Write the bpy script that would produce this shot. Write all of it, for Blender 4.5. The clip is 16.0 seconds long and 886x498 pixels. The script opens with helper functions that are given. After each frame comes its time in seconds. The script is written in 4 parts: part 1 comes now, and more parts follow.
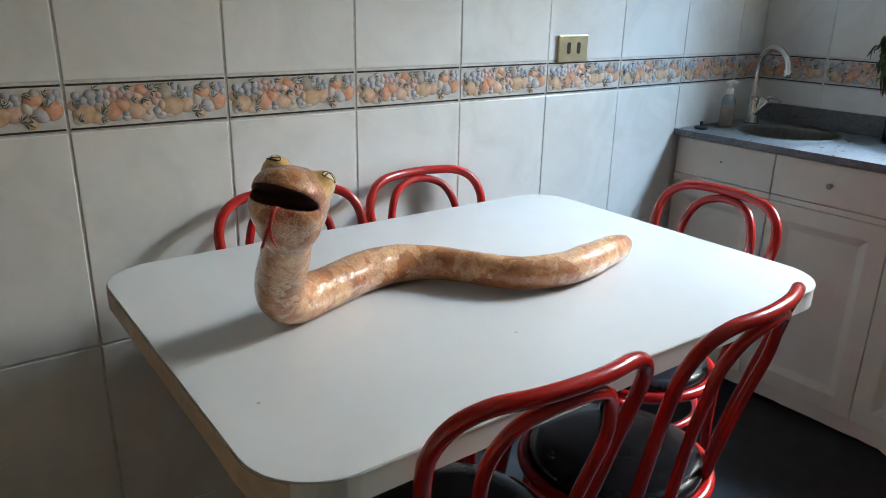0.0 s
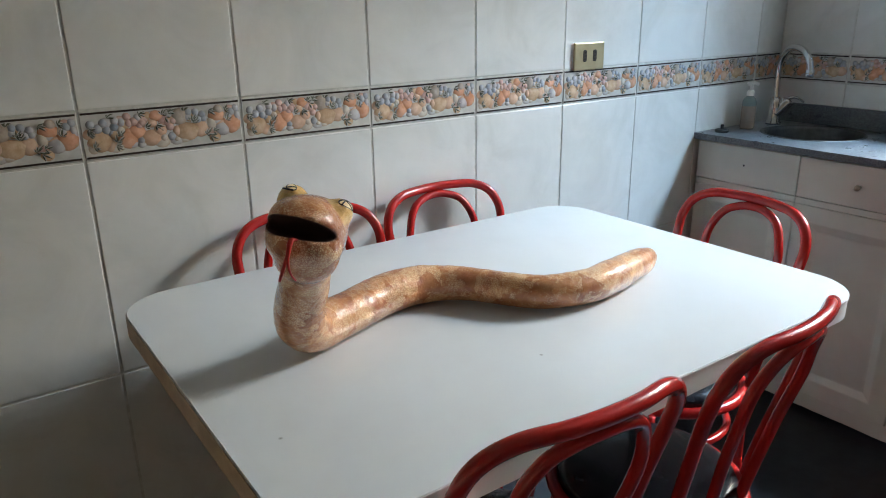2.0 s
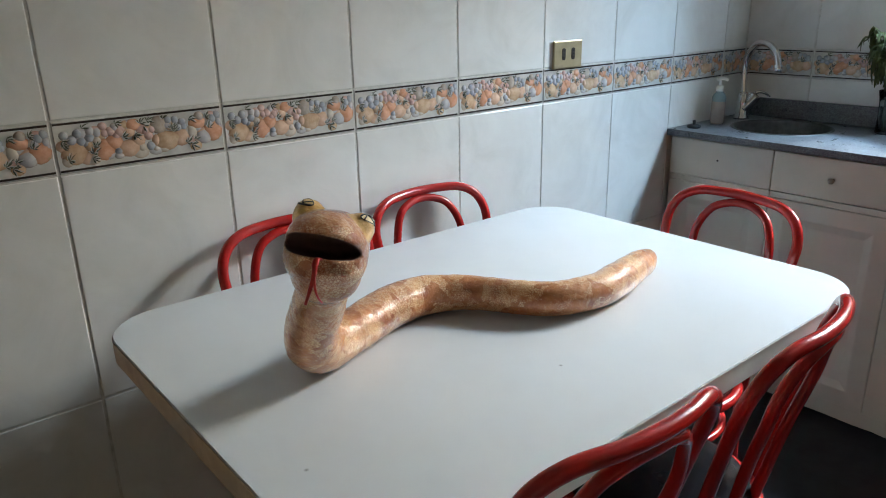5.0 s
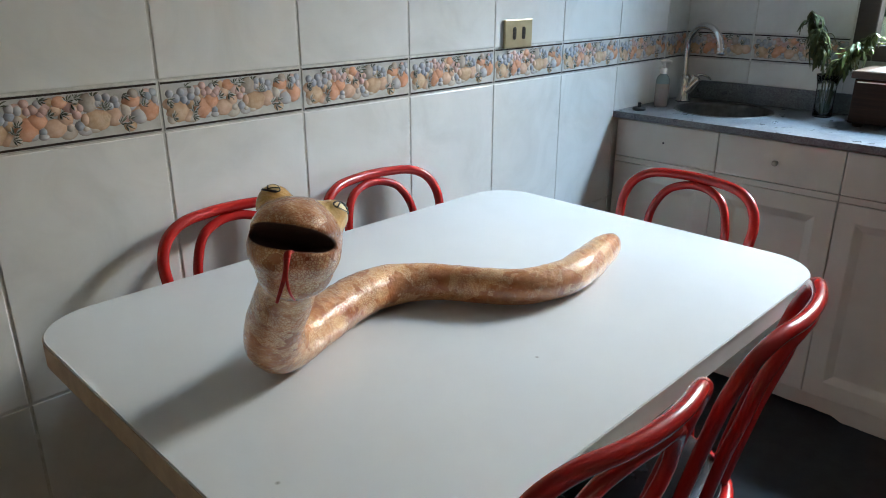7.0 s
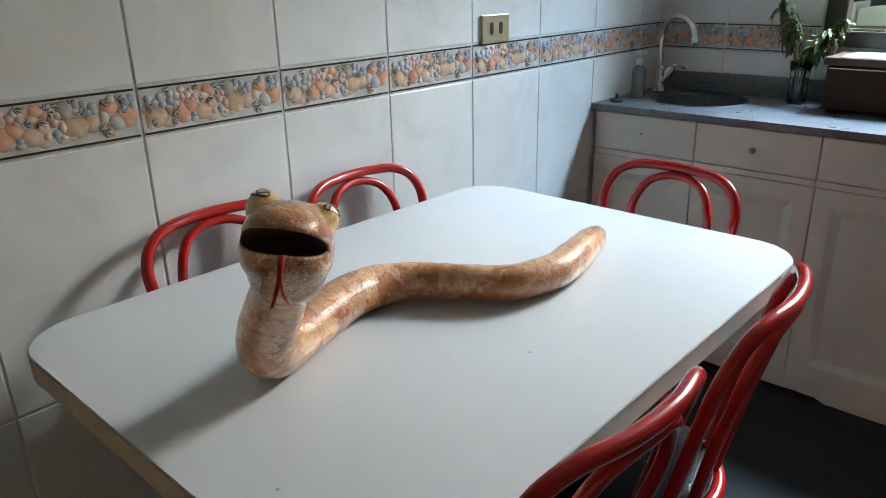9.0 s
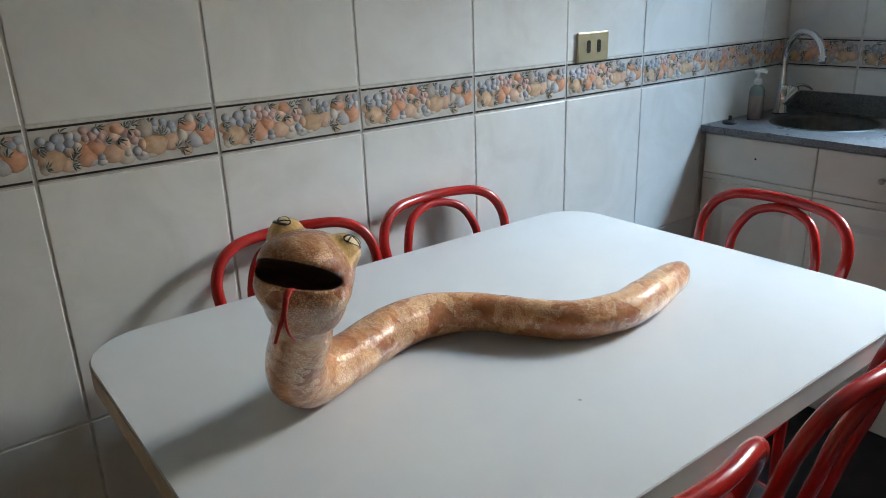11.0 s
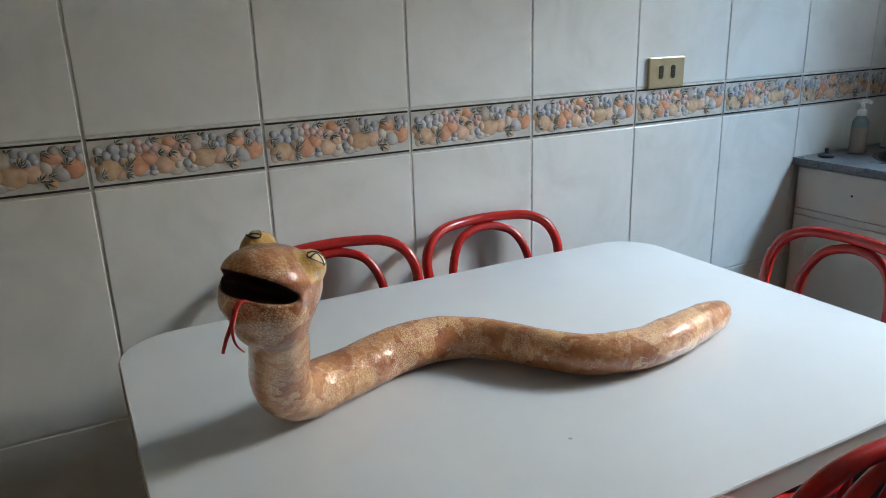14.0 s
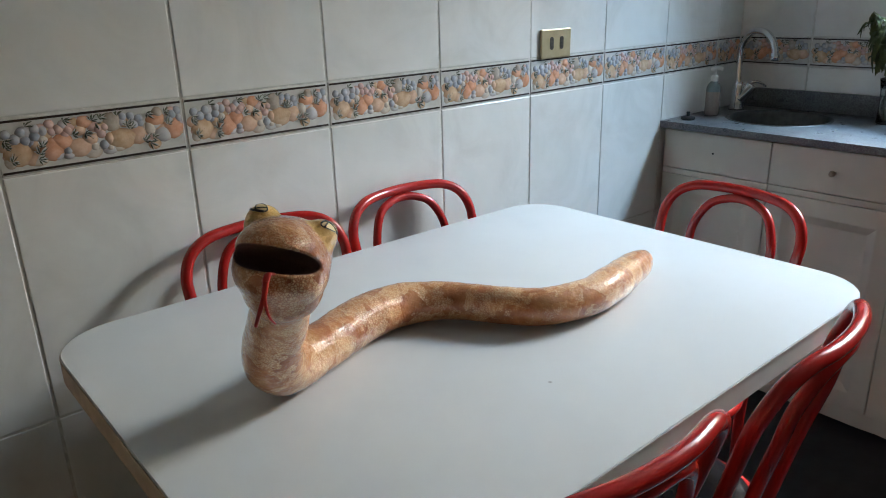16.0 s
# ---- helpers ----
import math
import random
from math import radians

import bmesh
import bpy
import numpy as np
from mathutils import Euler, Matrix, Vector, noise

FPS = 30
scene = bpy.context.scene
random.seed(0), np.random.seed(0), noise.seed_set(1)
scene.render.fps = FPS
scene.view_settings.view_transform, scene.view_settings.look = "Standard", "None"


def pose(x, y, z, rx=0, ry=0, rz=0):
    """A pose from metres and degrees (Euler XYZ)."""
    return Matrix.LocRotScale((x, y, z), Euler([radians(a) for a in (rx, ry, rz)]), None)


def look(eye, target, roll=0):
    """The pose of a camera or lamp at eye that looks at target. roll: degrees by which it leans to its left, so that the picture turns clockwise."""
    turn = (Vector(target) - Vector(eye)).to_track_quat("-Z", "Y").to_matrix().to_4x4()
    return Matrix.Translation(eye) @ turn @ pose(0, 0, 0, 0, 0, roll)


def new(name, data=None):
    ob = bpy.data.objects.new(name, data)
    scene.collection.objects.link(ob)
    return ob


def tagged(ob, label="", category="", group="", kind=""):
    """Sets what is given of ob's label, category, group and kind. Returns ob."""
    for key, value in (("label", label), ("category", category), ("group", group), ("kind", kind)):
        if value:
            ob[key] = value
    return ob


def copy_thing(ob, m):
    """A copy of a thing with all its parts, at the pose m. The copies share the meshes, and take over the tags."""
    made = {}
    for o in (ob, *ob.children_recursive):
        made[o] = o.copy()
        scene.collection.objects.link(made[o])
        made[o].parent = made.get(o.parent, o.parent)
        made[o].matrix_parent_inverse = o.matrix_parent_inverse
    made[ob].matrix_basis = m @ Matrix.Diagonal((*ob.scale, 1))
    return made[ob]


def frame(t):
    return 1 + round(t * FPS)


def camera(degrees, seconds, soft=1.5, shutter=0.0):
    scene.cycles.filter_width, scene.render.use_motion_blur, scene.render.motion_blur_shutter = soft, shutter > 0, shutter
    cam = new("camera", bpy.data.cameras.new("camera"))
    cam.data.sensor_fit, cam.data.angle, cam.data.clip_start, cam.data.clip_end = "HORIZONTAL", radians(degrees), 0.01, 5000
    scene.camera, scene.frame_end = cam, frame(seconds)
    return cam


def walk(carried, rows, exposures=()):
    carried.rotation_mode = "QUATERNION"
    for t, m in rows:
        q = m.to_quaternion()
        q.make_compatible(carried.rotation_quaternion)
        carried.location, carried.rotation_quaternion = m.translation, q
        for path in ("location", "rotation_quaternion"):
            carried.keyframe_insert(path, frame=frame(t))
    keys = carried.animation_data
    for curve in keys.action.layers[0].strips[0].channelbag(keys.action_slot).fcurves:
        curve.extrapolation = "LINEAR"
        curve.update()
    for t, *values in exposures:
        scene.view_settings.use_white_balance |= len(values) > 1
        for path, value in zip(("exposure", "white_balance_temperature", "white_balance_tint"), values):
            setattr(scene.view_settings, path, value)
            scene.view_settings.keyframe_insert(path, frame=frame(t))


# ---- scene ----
cam = camera(63.0, 16.0, soft=1.0)
PATH = [
    (0, (-1.191, -1.538, 1.252), (-0.06, -0.021, 0.602), 1.2),
    (0.5, (-1.203, -1.53, 1.26), (-0.084, 0.004, 0.633), 1.3),
    (1, (-1.212, -1.528, 1.272), (-0.111, 0.022, 0.651), -0.1),
    (1.5, (-1.198, -1.518, 1.272), (-0.096, 0.025, 0.636), -0.5),
    (2, (-1.175, -1.51, 1.271), (-0.083, 0.04, 0.633), -0.9),
    (2.5, (-1.173, -1.516, 1.271), (-0.104, 0.033, 0.594), -0.3),
    (3, (-1.187, -1.522, 1.276), (-0.138, 0.043, 0.606), -1.3),
    (3.5, (-1.193, -1.514, 1.28), (-0.114, 0.038, 0.628), -1.3),
    (6, (-1.237, -1.338, 1.279), (0.063, 0.019, 0.594), 0.6),
    (6.5, (-1.225, -1.322, 1.268), (0.116, -0.014, 0.565), 1.8),
    (7, (-1.224, -1.323, 1.265), (0.111, -0.006, 0.569), -0.0),
    (7.5, (-1.232, -1.332, 1.272), (0.125, -0.04, 0.571), -0.8),
    (8, (-1.241, -1.325, 1.268), (0.133, -0.059, 0.556), -0.6),
    (8.2, (-1.239, -1.32, 1.265), (0.142, -0.061, 0.554), -1.0),
    (10.5, (-1.203, -1.306, 1.277), (0.049, 0.098, 0.597), -2.3),
    (11, (-1.116, -1.336, 1.27), (0.02, 0.171, 0.608), -2.1),
    (11.5, (-1.043, -1.353, 1.264), (-0.056, 0.26, 0.611), -0.5),
    (12, (-0.989, -1.37, 1.256), (-0.121, 0.322, 0.636), 0.6),
    (12.5, (-0.952, -1.371, 1.24), (-0.12, 0.329, 0.593), -0.6),
    (13, (-0.936, -1.382, 1.247), (-0.066, 0.302, 0.609), -1.3),
    (13.5, (-0.951, -1.395, 1.254), (-0.084, 0.298, 0.636), -2.2),
    (14, (-0.975, -1.413, 1.261), (-0.098, 0.284, 0.669), -1.9),
    (14.5, (-0.98, -1.427, 1.261), (-0.066, 0.25, 0.667), -1.5),
    (15, (-1.009, -1.41, 1.257), (-0.045, 0.231, 0.644), -0.9),
    (15.5, (-1.084, -1.373, 1.258), (-0.024, 0.197, 0.614), -1.9),
    (16, (-1.142, -1.348, 1.262), (0.073, 0.095, 0.597), -1.7),
]
walk(cam, [(t, look(eye, target, roll)) for t, eye, target, roll in PATH],
     [(0, 0.04, 6500, 10), (2, -0.02, 6500, 10), (3.5, -0.02, 6500, 10), (6, -0.04, 6500, 10), (8.2, -0.04, 6500, 10), (10.5, -0.16, 6500, 10), (12.0, -0.31, 6500, 10), (14.5, -0.34, 6500, 10), (15.5, -0.28, 6500, 10), (16, -0.22, 6500, 10)])

# ---- world and lights ----
world = bpy.data.worlds.new("sky")
scene.world = world
world.use_nodes = True
wn = world.node_tree.nodes
sky = wn.new("ShaderNodeTexSky")
sky.sky_type = "NISHITA"
sky.sun_disc = False
sky.sun_elevation = radians(38)
sky.sun_rotation = radians(60)
wn["Background"].inputs["Strength"].default_value = 0.15
world.node_tree.links.new(sky.outputs["Color"], wn["Background"].inputs["Color"])



def daylight(name, watts, color, wide, high, eye, target):
    """Daylight that falls in through the window from one part of the sky."""
    data = bpy.data.lights.new(name, "AREA")
    data.shape = "RECTANGLE"
    data.size, data.size_y, data.energy, data.color = wide, high, watts, color
    new(name, data).matrix_world = look(eye, target)


# the window's light: blue from the open sky high above, pale and warm from the sunlit garden straight ahead
daylight("high_daylight", 250.0, (0.45, 0.72, 1.0), 0.80, 0.50, (2.00, -1.18, 2.50), (0.35, -0.40, 0.80))
daylight("low_daylight", 132.0, (1.0, 0.89, 0.70), 1.00, 0.70, (2.90, -1.34, 2.55), (-0.30, -0.60, 0.80))

scene.view_settings.exposure = 0.0


# ---- helpers for building ----
def part(name, bm, material, parent=None, label="", smooth=False, at=None):
    """Links a bmesh as one mesh object under parent."""
    me = bpy.data.meshes.new(name)
    bmesh.ops.recalc_face_normals(bm, faces=bm.faces)
    bm.to_mesh(me)
    bm.free()
    mats = material if isinstance(material, (list, tuple)) else [material]
    for m in mats:
        me.materials.append(m)
    if smooth:
        me.shade_smooth()
    ob = new(name, me)
    if parent is not None:
        ob.parent = parent
    if at is not None:
        ob.matrix_basis = at
    if label:
        ob["label"] = label
    return ob


def thing(name, label, category, at=None, group="", kind=""):
    ob = new(name)
    ob.empty_display_size = 0.05
    if at is not None:
        ob.matrix_basis = at
    return tagged(ob, label, category, group, kind)


def add_box(bm, x0, x1, y0, y1, z0, z1, bevel=0.0, segs=2):
    made = bmesh.ops.create_cube(bm, size=1.0)["verts"]
    for v in made:
        v.co = Vector(((x0 + x1) / 2 + v.co.x * (x1 - x0), (y0 + y1) / 2 + v.co.y * (y1 - y0), (z0 + z1) / 2 + v.co.z * (z1 - z0)))
    if bevel:
        edges = list({e for v in made for e in v.link_edges})
        bmesh.ops.bevel(bm, geom=edges, offset=bevel, segments=segs, profile=0.5, affect="EDGES")
    return bm


def box(x0, x1, y0, y1, z0, z1, bevel=0.0, segs=2):
    return add_box(bmesh.new(), x0, x1, y0, y1, z0, z1, bevel, segs)


def spline(points, steps=8, closed=False):
    """A Catmull-Rom curve through the points."""
    pts = [Vector(p) for p in points]
    n = len(pts)
    out = []
    for i in range(n if closed else n - 1):
        a, b, c, d = ((pts[(i + k) % n] for k in (-1, 0, 1, 2)) if closed else (pts[max(i - 1, 0)], pts[i], pts[i + 1], pts[min(i + 2, n - 1)]))
        for s in range(steps):
            t = s / steps
            out.append(0.5 * (2 * b + (c - a) * t + (2 * a - 5 * b + 4 * c - d) * t * t + (3 * b - a - 3 * c + d) * t ** 3))
    if not closed:
        out.append(pts[-1])
    return out


def add_tube(bm, path, radius, segs=12, closed=False, caps=True, flat=1.0):
    """A round tube along a path; radius is a number or a list along the path."""
    n = len(path)
    rad = radius if isinstance(radius, (list, tuple)) else [radius] * n
    tang = []
    for i in range(n):
        a, b = (path[(i - 1) % n], path[(i + 1) % n]) if closed else (path[max(i - 1, 0)], path[min(i + 1, n - 1)])
        tang.append((b - a).normalized())
    up = Vector((0, 0, 1)) if abs(tang[0].z) < 0.9 else Vector((1, 0, 0))
    side = tang[0].cross(up).normalized()
    rings = []
    for i in range(n):
        side = (side - tang[i] * side.dot(tang[i])).normalized()
        other = tang[i].cross(side)
        ring = []
        for k in range(segs):
            a = 2 * math.pi * k / segs
            ring.append(bm.verts.new(path[i] + (side * math.cos(a) + other * (math.sin(a) * flat)) * rad[i]))
        rings.append(ring)
    for i in range(n if closed else n - 1):
        r0, r1 = rings[i], rings[(i + 1) % n]
        shift = 0
        if closed and i == n - 1:
            shift = min(range(segs), key=lambda s: (r0[0].co - r1[s].co).length)
        for k in range(segs):
            bm.faces.new((r0[k], r0[(k + 1) % segs], r1[(k + 1 + shift) % segs], r1[(k + shift) % segs]))
    if caps and not closed:
        bm.faces.new(rings[0])
        bm.faces.new(rings[-1][::-1])
    return bm


def tube(path, radius, segs=12, closed=False, caps=True, flat=1.0):
    return add_tube(bmesh.new(), path, radius, segs, closed, caps, flat)


def lathe(profile, segs=32, cx=0.0, cy=0.0):
    """A turned body from (radius, height) pairs."""
    bm = bmesh.new()
    rings = []
    for r, z in profile:
        if r < 1e-5:
            rings.append([bm.verts.new((cx, cy, z))])
        else:
            rings.append([bm.verts.new((cx + r * math.cos(2 * math.pi * k / segs), cy + r * math.sin(2 * math.pi * k / segs), z)) for k in range(segs)])
    for a, b in zip(rings, rings[1:]):
        for k in range(segs):
            j = (k + 1) % segs
            if len(a) == 1 and len(b) == 1:
                continue
            if len(a) == 1:
                bm.faces.new((a[0], b[j], b[k]))
            elif len(b) == 1:
                bm.faces.new((a[k], a[j], b[0]))
            else:
                bm.faces.new((a[k], a[j], b[j], b[k]))
    return bm


# ---- materials ----
def mat(name, color, rough=0.5, metal=0.0, coat=0.0, spec=0.5):
    m = bpy.data.materials.new(name)
    m.use_nodes = True
    b = m.node_tree.nodes["Principled BSDF"]
    b.inputs["Base Color"].default_value = (*color, 1)
    b.inputs["Roughness"].default_value = rough
    b.inputs["Metallic"].default_value = metal
    b.inputs["Coat Weight"].default_value = coat
    b.inputs["Coat Roughness"].default_value = 0.08
    b.inputs["Specular IOR Level"].default_value = spec
    return m


def nodes_of(m):
    nt = m.node_tree
    return nt, nt.nodes, nt.links, nt.nodes["Principled BSDF"]


def coords(nt, object_space=True):
    tc = nt.nodes.new("ShaderNodeTexCoord")
    return tc.outputs["Object" if object_space else "Generated"]


def world_coords(nt):
    return nt.nodes.new("ShaderNodeNewGeometry").outputs["Position"]


def noise_node(nt, where, scale, detail=4.0, rough=0.55, distort=0.0):
    n = nt.nodes.new("ShaderNodeTexNoise")
    n.inputs["Scale"].default_value = scale
    n.inputs["Detail"].default_value = detail
    n.inputs["Roughness"].default_value = rough
    n.inputs["Distortion"].default_value = distort
    nt.links.new(where, n.inputs["Vector"])
    return n.outputs["Fac"]


def ramp(nt, fac, stops):
    r = nt.nodes.new("ShaderNodeValToRGB")
    el = r.color_ramp.elements
    while len(el) < len(stops):
        el.new(0.5)
    for e, (p, c) in zip(el, stops):
        e.position = p
        e.color = (*c, 1) if len(c) == 3 else c
    nt.links.new(fac, r.inputs["Fac"])
    return r.outputs["Color"]


def mix_color(nt, fac, a, b, blend="MIX"):
    m = nt.nodes.new("ShaderNodeMix")
    m.data_type = "RGBA"
    m.blend_type = blend
    for sock, val in ((m.inputs[0], fac), (m.inputs[6], a), (m.inputs[7], b)):
        if isinstance(val, (int, float)):
            sock.default_value = val
        elif isinstance(val, tuple):
            sock.default_value = (*val, 1)
        else:
            nt.links.new(val, sock)
    return m.outputs[2]


def bump(nt, b, height, strength, distance, after=None):
    n = nt.nodes.new("ShaderNodeBump")
    n.inputs["Strength"].default_value = strength
    n.inputs["Distance"].default_value = distance
    nt.links.new(height, n.inputs["Height"])
    if after is not None:
        nt.links.new(after, n.inputs["Normal"])
    nt.links.new(n.outputs["Normal"], b.inputs["Normal"])
    return n.outputs["Normal"]


def vary_rough(nt, b, fac, lo, hi):
    n = nt.nodes.new("ShaderNodeMapRange")
    n.inputs["To Min"].default_value = lo
    n.inputs["To Max"].default_value = hi
    nt.links.new(fac, n.inputs["Value"])
    nt.links.new(n.outputs["Result"], b.inputs["Roughness"])


def speckled(name, c0, c1, scale, rough=0.5, bump_mm=0.0, coat=0.0, metal=0.0, detail=5.0, lo=0.35, hi=0.65):
    m = mat(name, c0, rough, metal, coat)
    nt, nn, ln, b = nodes_of(m)
    where = world_coords(nt)
    f = noise_node(nt, where, scale, detail)
    ln.new(ramp(nt, f, [(lo, c0), (hi, c1)]), b.inputs["Base Color"])
    vary_rough(nt, b, noise_node(nt, where, scale * 0.4, 3), rough * 0.8, rough * 1.2)
    if bump_mm:
        bump(nt, b, noise_node(nt, where, scale * 3, 4), 0.5, bump_mm / 1000)
    return m


def tile_material():
    m = mat("glazed_white_tile", (0.8, 0.79, 0.76), 0.12)
    nt, nn, ln, b = nodes_of(m)
    where = world_coords(nt)
    cloudy = noise_node(nt, where, 5.0, 6, 0.6, 1.2)
    veins = ramp(nt, cloudy, [(0.30, (0.640, 0.628, 0.600)), (0.52, (0.715, 0.703, 0.678)), (0.75, (0.755, 0.745, 0.722))])
    info = nn.new("ShaderNodeObjectInfo")
    tint = ramp(nt, info.outputs["Random"], [(0.0, (0.965, 0.965, 0.96)), (1.0, (1.0, 1.0, 1.0))])
    ln.new(mix_color(nt, 1.0, veins, tint, "MULTIPLY"), b.inputs["Base Color"])
    vary_rough(nt, b, noise_node(nt, where, 9.0, 3), 0.10, 0.20)
    bump(nt, b, noise_node(nt, where, 11.0, 2, 0.4), 0.35, 0.004)
    return m


def skin_material():
    m = mat("varnished_paper_skin", (0.5, 0.3, 0.16), 0.32, 0, 0.35)
    nt, nn, ln, b = nodes_of(m)
    where = world_coords(nt)
    tone = noise_node(nt, where, 15.0, 5, 0.62, 0.9)
    patches = ramp(nt, tone, [(0.32, (0.32, 0.090, 0.026)), (0.44, (0.46, 0.155, 0.048)), (0.54, (0.56, 0.220, 0.072)), (0.68, (0.66, 0.310, 0.115))])
    warp = nn.new("ShaderNodeTexNoise")
    warp.inputs["Scale"].default_value = 34.0
    ln.new(where, warp.inputs["Vector"])
    torn = nn.new("ShaderNodeVectorMath")
    torn.operation = "MULTIPLY_ADD"
    ln.new(warp.outputs["Color"], torn.inputs[0])
    torn.inputs[1].default_value = (0.075, 0.075, 0.075)
    ln.new(where, torn.inputs[2])
    paper = nn.new("ShaderNodeTexVoronoi")
    paper.inputs["Scale"].default_value = 27.0
    ln.new(torn.outputs["Vector"], paper.inputs["Vector"])
    shade = ramp(nt, paper.outputs["Color"], [(0.1, (0.70, 0.60, 0.52)), (0.5, (0.95, 0.92, 0.88)), (0.9, (1.12, 1.12, 1.10))])
    patches = mix_color(nt, 0.55, patches, shade, "MULTIPLY")
    edge = nn.new("ShaderNodeTexVoronoi")
    edge.feature = "DISTANCE_TO_EDGE"
    edge.inputs["Scale"].default_value = 27.0
    ln.new(torn.outputs["Vector"], edge.inputs["Vector"])
    fold = ramp(nt, edge.outputs["Distance"], [(0.0, (0, 0, 0)), (0.035, (1, 1, 1))])
    fine = noise_node(nt, where, 240.0, 4, 0.7, 0.6)
    cells = nn.new("ShaderNodeTexVoronoi")
    cells.feature = "DISTANCE_TO_EDGE"
    cells.inputs["Scale"].default_value = 280.0
    cells.inputs["Randomness"].default_value = 0.8
    ln.new(where, cells.inputs["Vector"])
    scales = ramp(nt, cells.outputs["Distance"], [(0.04, (0.12, 0.12, 0.12)), (0.17, (1, 1, 1))])
    strip = nn.new("ShaderNodeMath")
    strip.operation = "MULTIPLY_ADD"
    ln.new(paper.outputs["Color"], strip.inputs[0])
    strip.inputs[1].default_value = 0.52
    ln.new(noise_node(nt, where, 55.0, 4, 0.70, 0.6), strip.inputs[2])
    zone = ramp(nt, strip.outputs["Value"], [(0.66, (0.02, 0.02, 0.02)), (0.76, (0.38, 0.38, 0.38)), (0.92, (0.76, 0.76, 0.76))])
    pale = mix_color(nt, 1.0, scales, zone, "MULTIPLY")
    skin = mix_color(nt, pale, patches, (0.88, 0.62, 0.35))
    crease = ramp(nt, noise_node(nt, where, 60.0, 5, 0.7, 2.0), [(0.25, (0.55, 0.42, 0.34)), (0.36, (1, 1, 1))])
    skin = mix_color(nt, 0.6, skin, crease, "MULTIPLY")
    skin = mix_color(nt, 0.10, skin, fold, "MULTIPLY")
    eye = nn.new("ShaderNodeAttribute")
    eye.attribute_name = "eye_paint"
    yellow = ramp(nt, noise_node(nt, where, 70.0, 4), [(0.35, (0.72, 0.40, 0.10)), (0.65, (0.86, 0.54, 0.19))])
    skin = mix_color(nt, eye.outputs["Fac"], skin, yellow)
    b.inputs["Coat Roughness"].default_value = 0.05
    b.inputs["Coat IOR"].default_value = 1.8
    b.inputs["Specular IOR Level"].default_value = 0.25
    mouth = nn.new("ShaderNodeAttribute")
    mouth.attribute_name = "mouth_paint"
    skin = mix_color(nt, mouth.outputs["Fac"], skin, (0.13, 0.065, 0.058))
    ln.new(skin, b.inputs["Base Color"])
    ro = nn.new("ShaderNodeMapRange")
    ro.inputs["From Min"].default_value, ro.inputs["From Max"].default_value = 0.3, 0.7
    ro.inputs["To Min"].default_value, ro.inputs["To Max"].default_value = 0.22, 0.62
    ln.new(noise_node(nt, where, 210.0, 4), ro.inputs["Value"])
    dull = nn.new("ShaderNodeMath")
    dull.operation = "MAXIMUM"
    ln.new(ro.outputs["Result"], dull.inputs[0])
    ln.new(mouth.outputs["Fac"], dull.inputs[1])
    ln.new(dull.outputs["Value"], b.inputs["Roughness"])
    keep = nn.new("ShaderNodeMath")
    keep.operation = "MULTIPLY_ADD"
    keep.inputs[1].default_value, keep.inputs[2].default_value = -1.0, 1.0
    ln.new(mouth.outputs["Fac"], keep.inputs[0])
    ln.new(keep.outputs["Value"], b.inputs["Coat Weight"])
    n0 = bump(nt, b, fold, 0.2, 0.0006)
    wrinkles = noise_node(nt, where, 130.0, 4, 0.60, 0.3)
    n1 = bump(nt, b, wrinkles, 0.7, 0.0040, n0)
    n2 = bump(nt, b, scales, 0.22, 0.0006, n1)
    bump(nt, b, fine, 0.5, 0.0010, n2)
    varnish = nn.new("ShaderNodeBump")
    varnish.inputs["Strength"].default_value, varnish.inputs["Distance"].default_value = 0.7, 0.0013
    ln.new(noise_node(nt, where, 140.0, 3, 0.55, 0.5), varnish.inputs["Height"])
    ln.new(n0, varnish.inputs["Normal"])
    ln.new(varnish.outputs["Normal"], b.inputs["Coat Normal"])
    return m


def granite_material():
    m = mat("grey_granite", (0.2, 0.2, 0.2), 0.25)
    nt, nn, ln, b = nodes_of(m)
    where = world_coords(nt)
    v = nn.new("ShaderNodeTexVoronoi")
    v.inputs["Scale"].default_value = 380.0
    ln.new(where, v.inputs["Vector"])
    grains = ramp(nt, v.outputs["Color"], [(0.15, (0.075, 0.077, 0.082)), (0.5, (0.130, 0.133, 0.142)), (0.9, (0.205, 0.21, 0.22))])
    cloud = ramp(nt, noise_node(nt, where, 14.0, 5), [(0.35, (0.72, 0.72, 0.72)), (0.65, (1, 1, 1))])
    ln.new(mix_color(nt, 1.0, grains, cloud, "MULTIPLY"), b.inputs["Base Color"])
    vary_rough(nt, b, noise_node(nt, where, 30.0, 3), 0.2, 0.42)
    bump(nt, b, noise_node(nt, where, 90.0, 3), 0.15, 0.001)
    return m


def wood_material(name, c0, c1, rough, axis_scale=(1, 14, 14)):
    m = mat(name, c0, rough)
    nt, nn, ln, b = nodes_of(m)
    mp = nn.new("ShaderNodeMapping")
    mp.inputs["Scale"].default_value = axis_scale
    ln.new(world_coords(nt), mp.inputs["Vector"])
    g = noise_node(nt, mp.outputs["Vector"], 9.0, 6, 0.65, 0.6)
    ln.new(ramp(nt, g, [(0.3, c0), (0.7, c1)]), b.inputs["Base Color"])
    bump(nt, b, g, 0.2, 0.001)
    return m


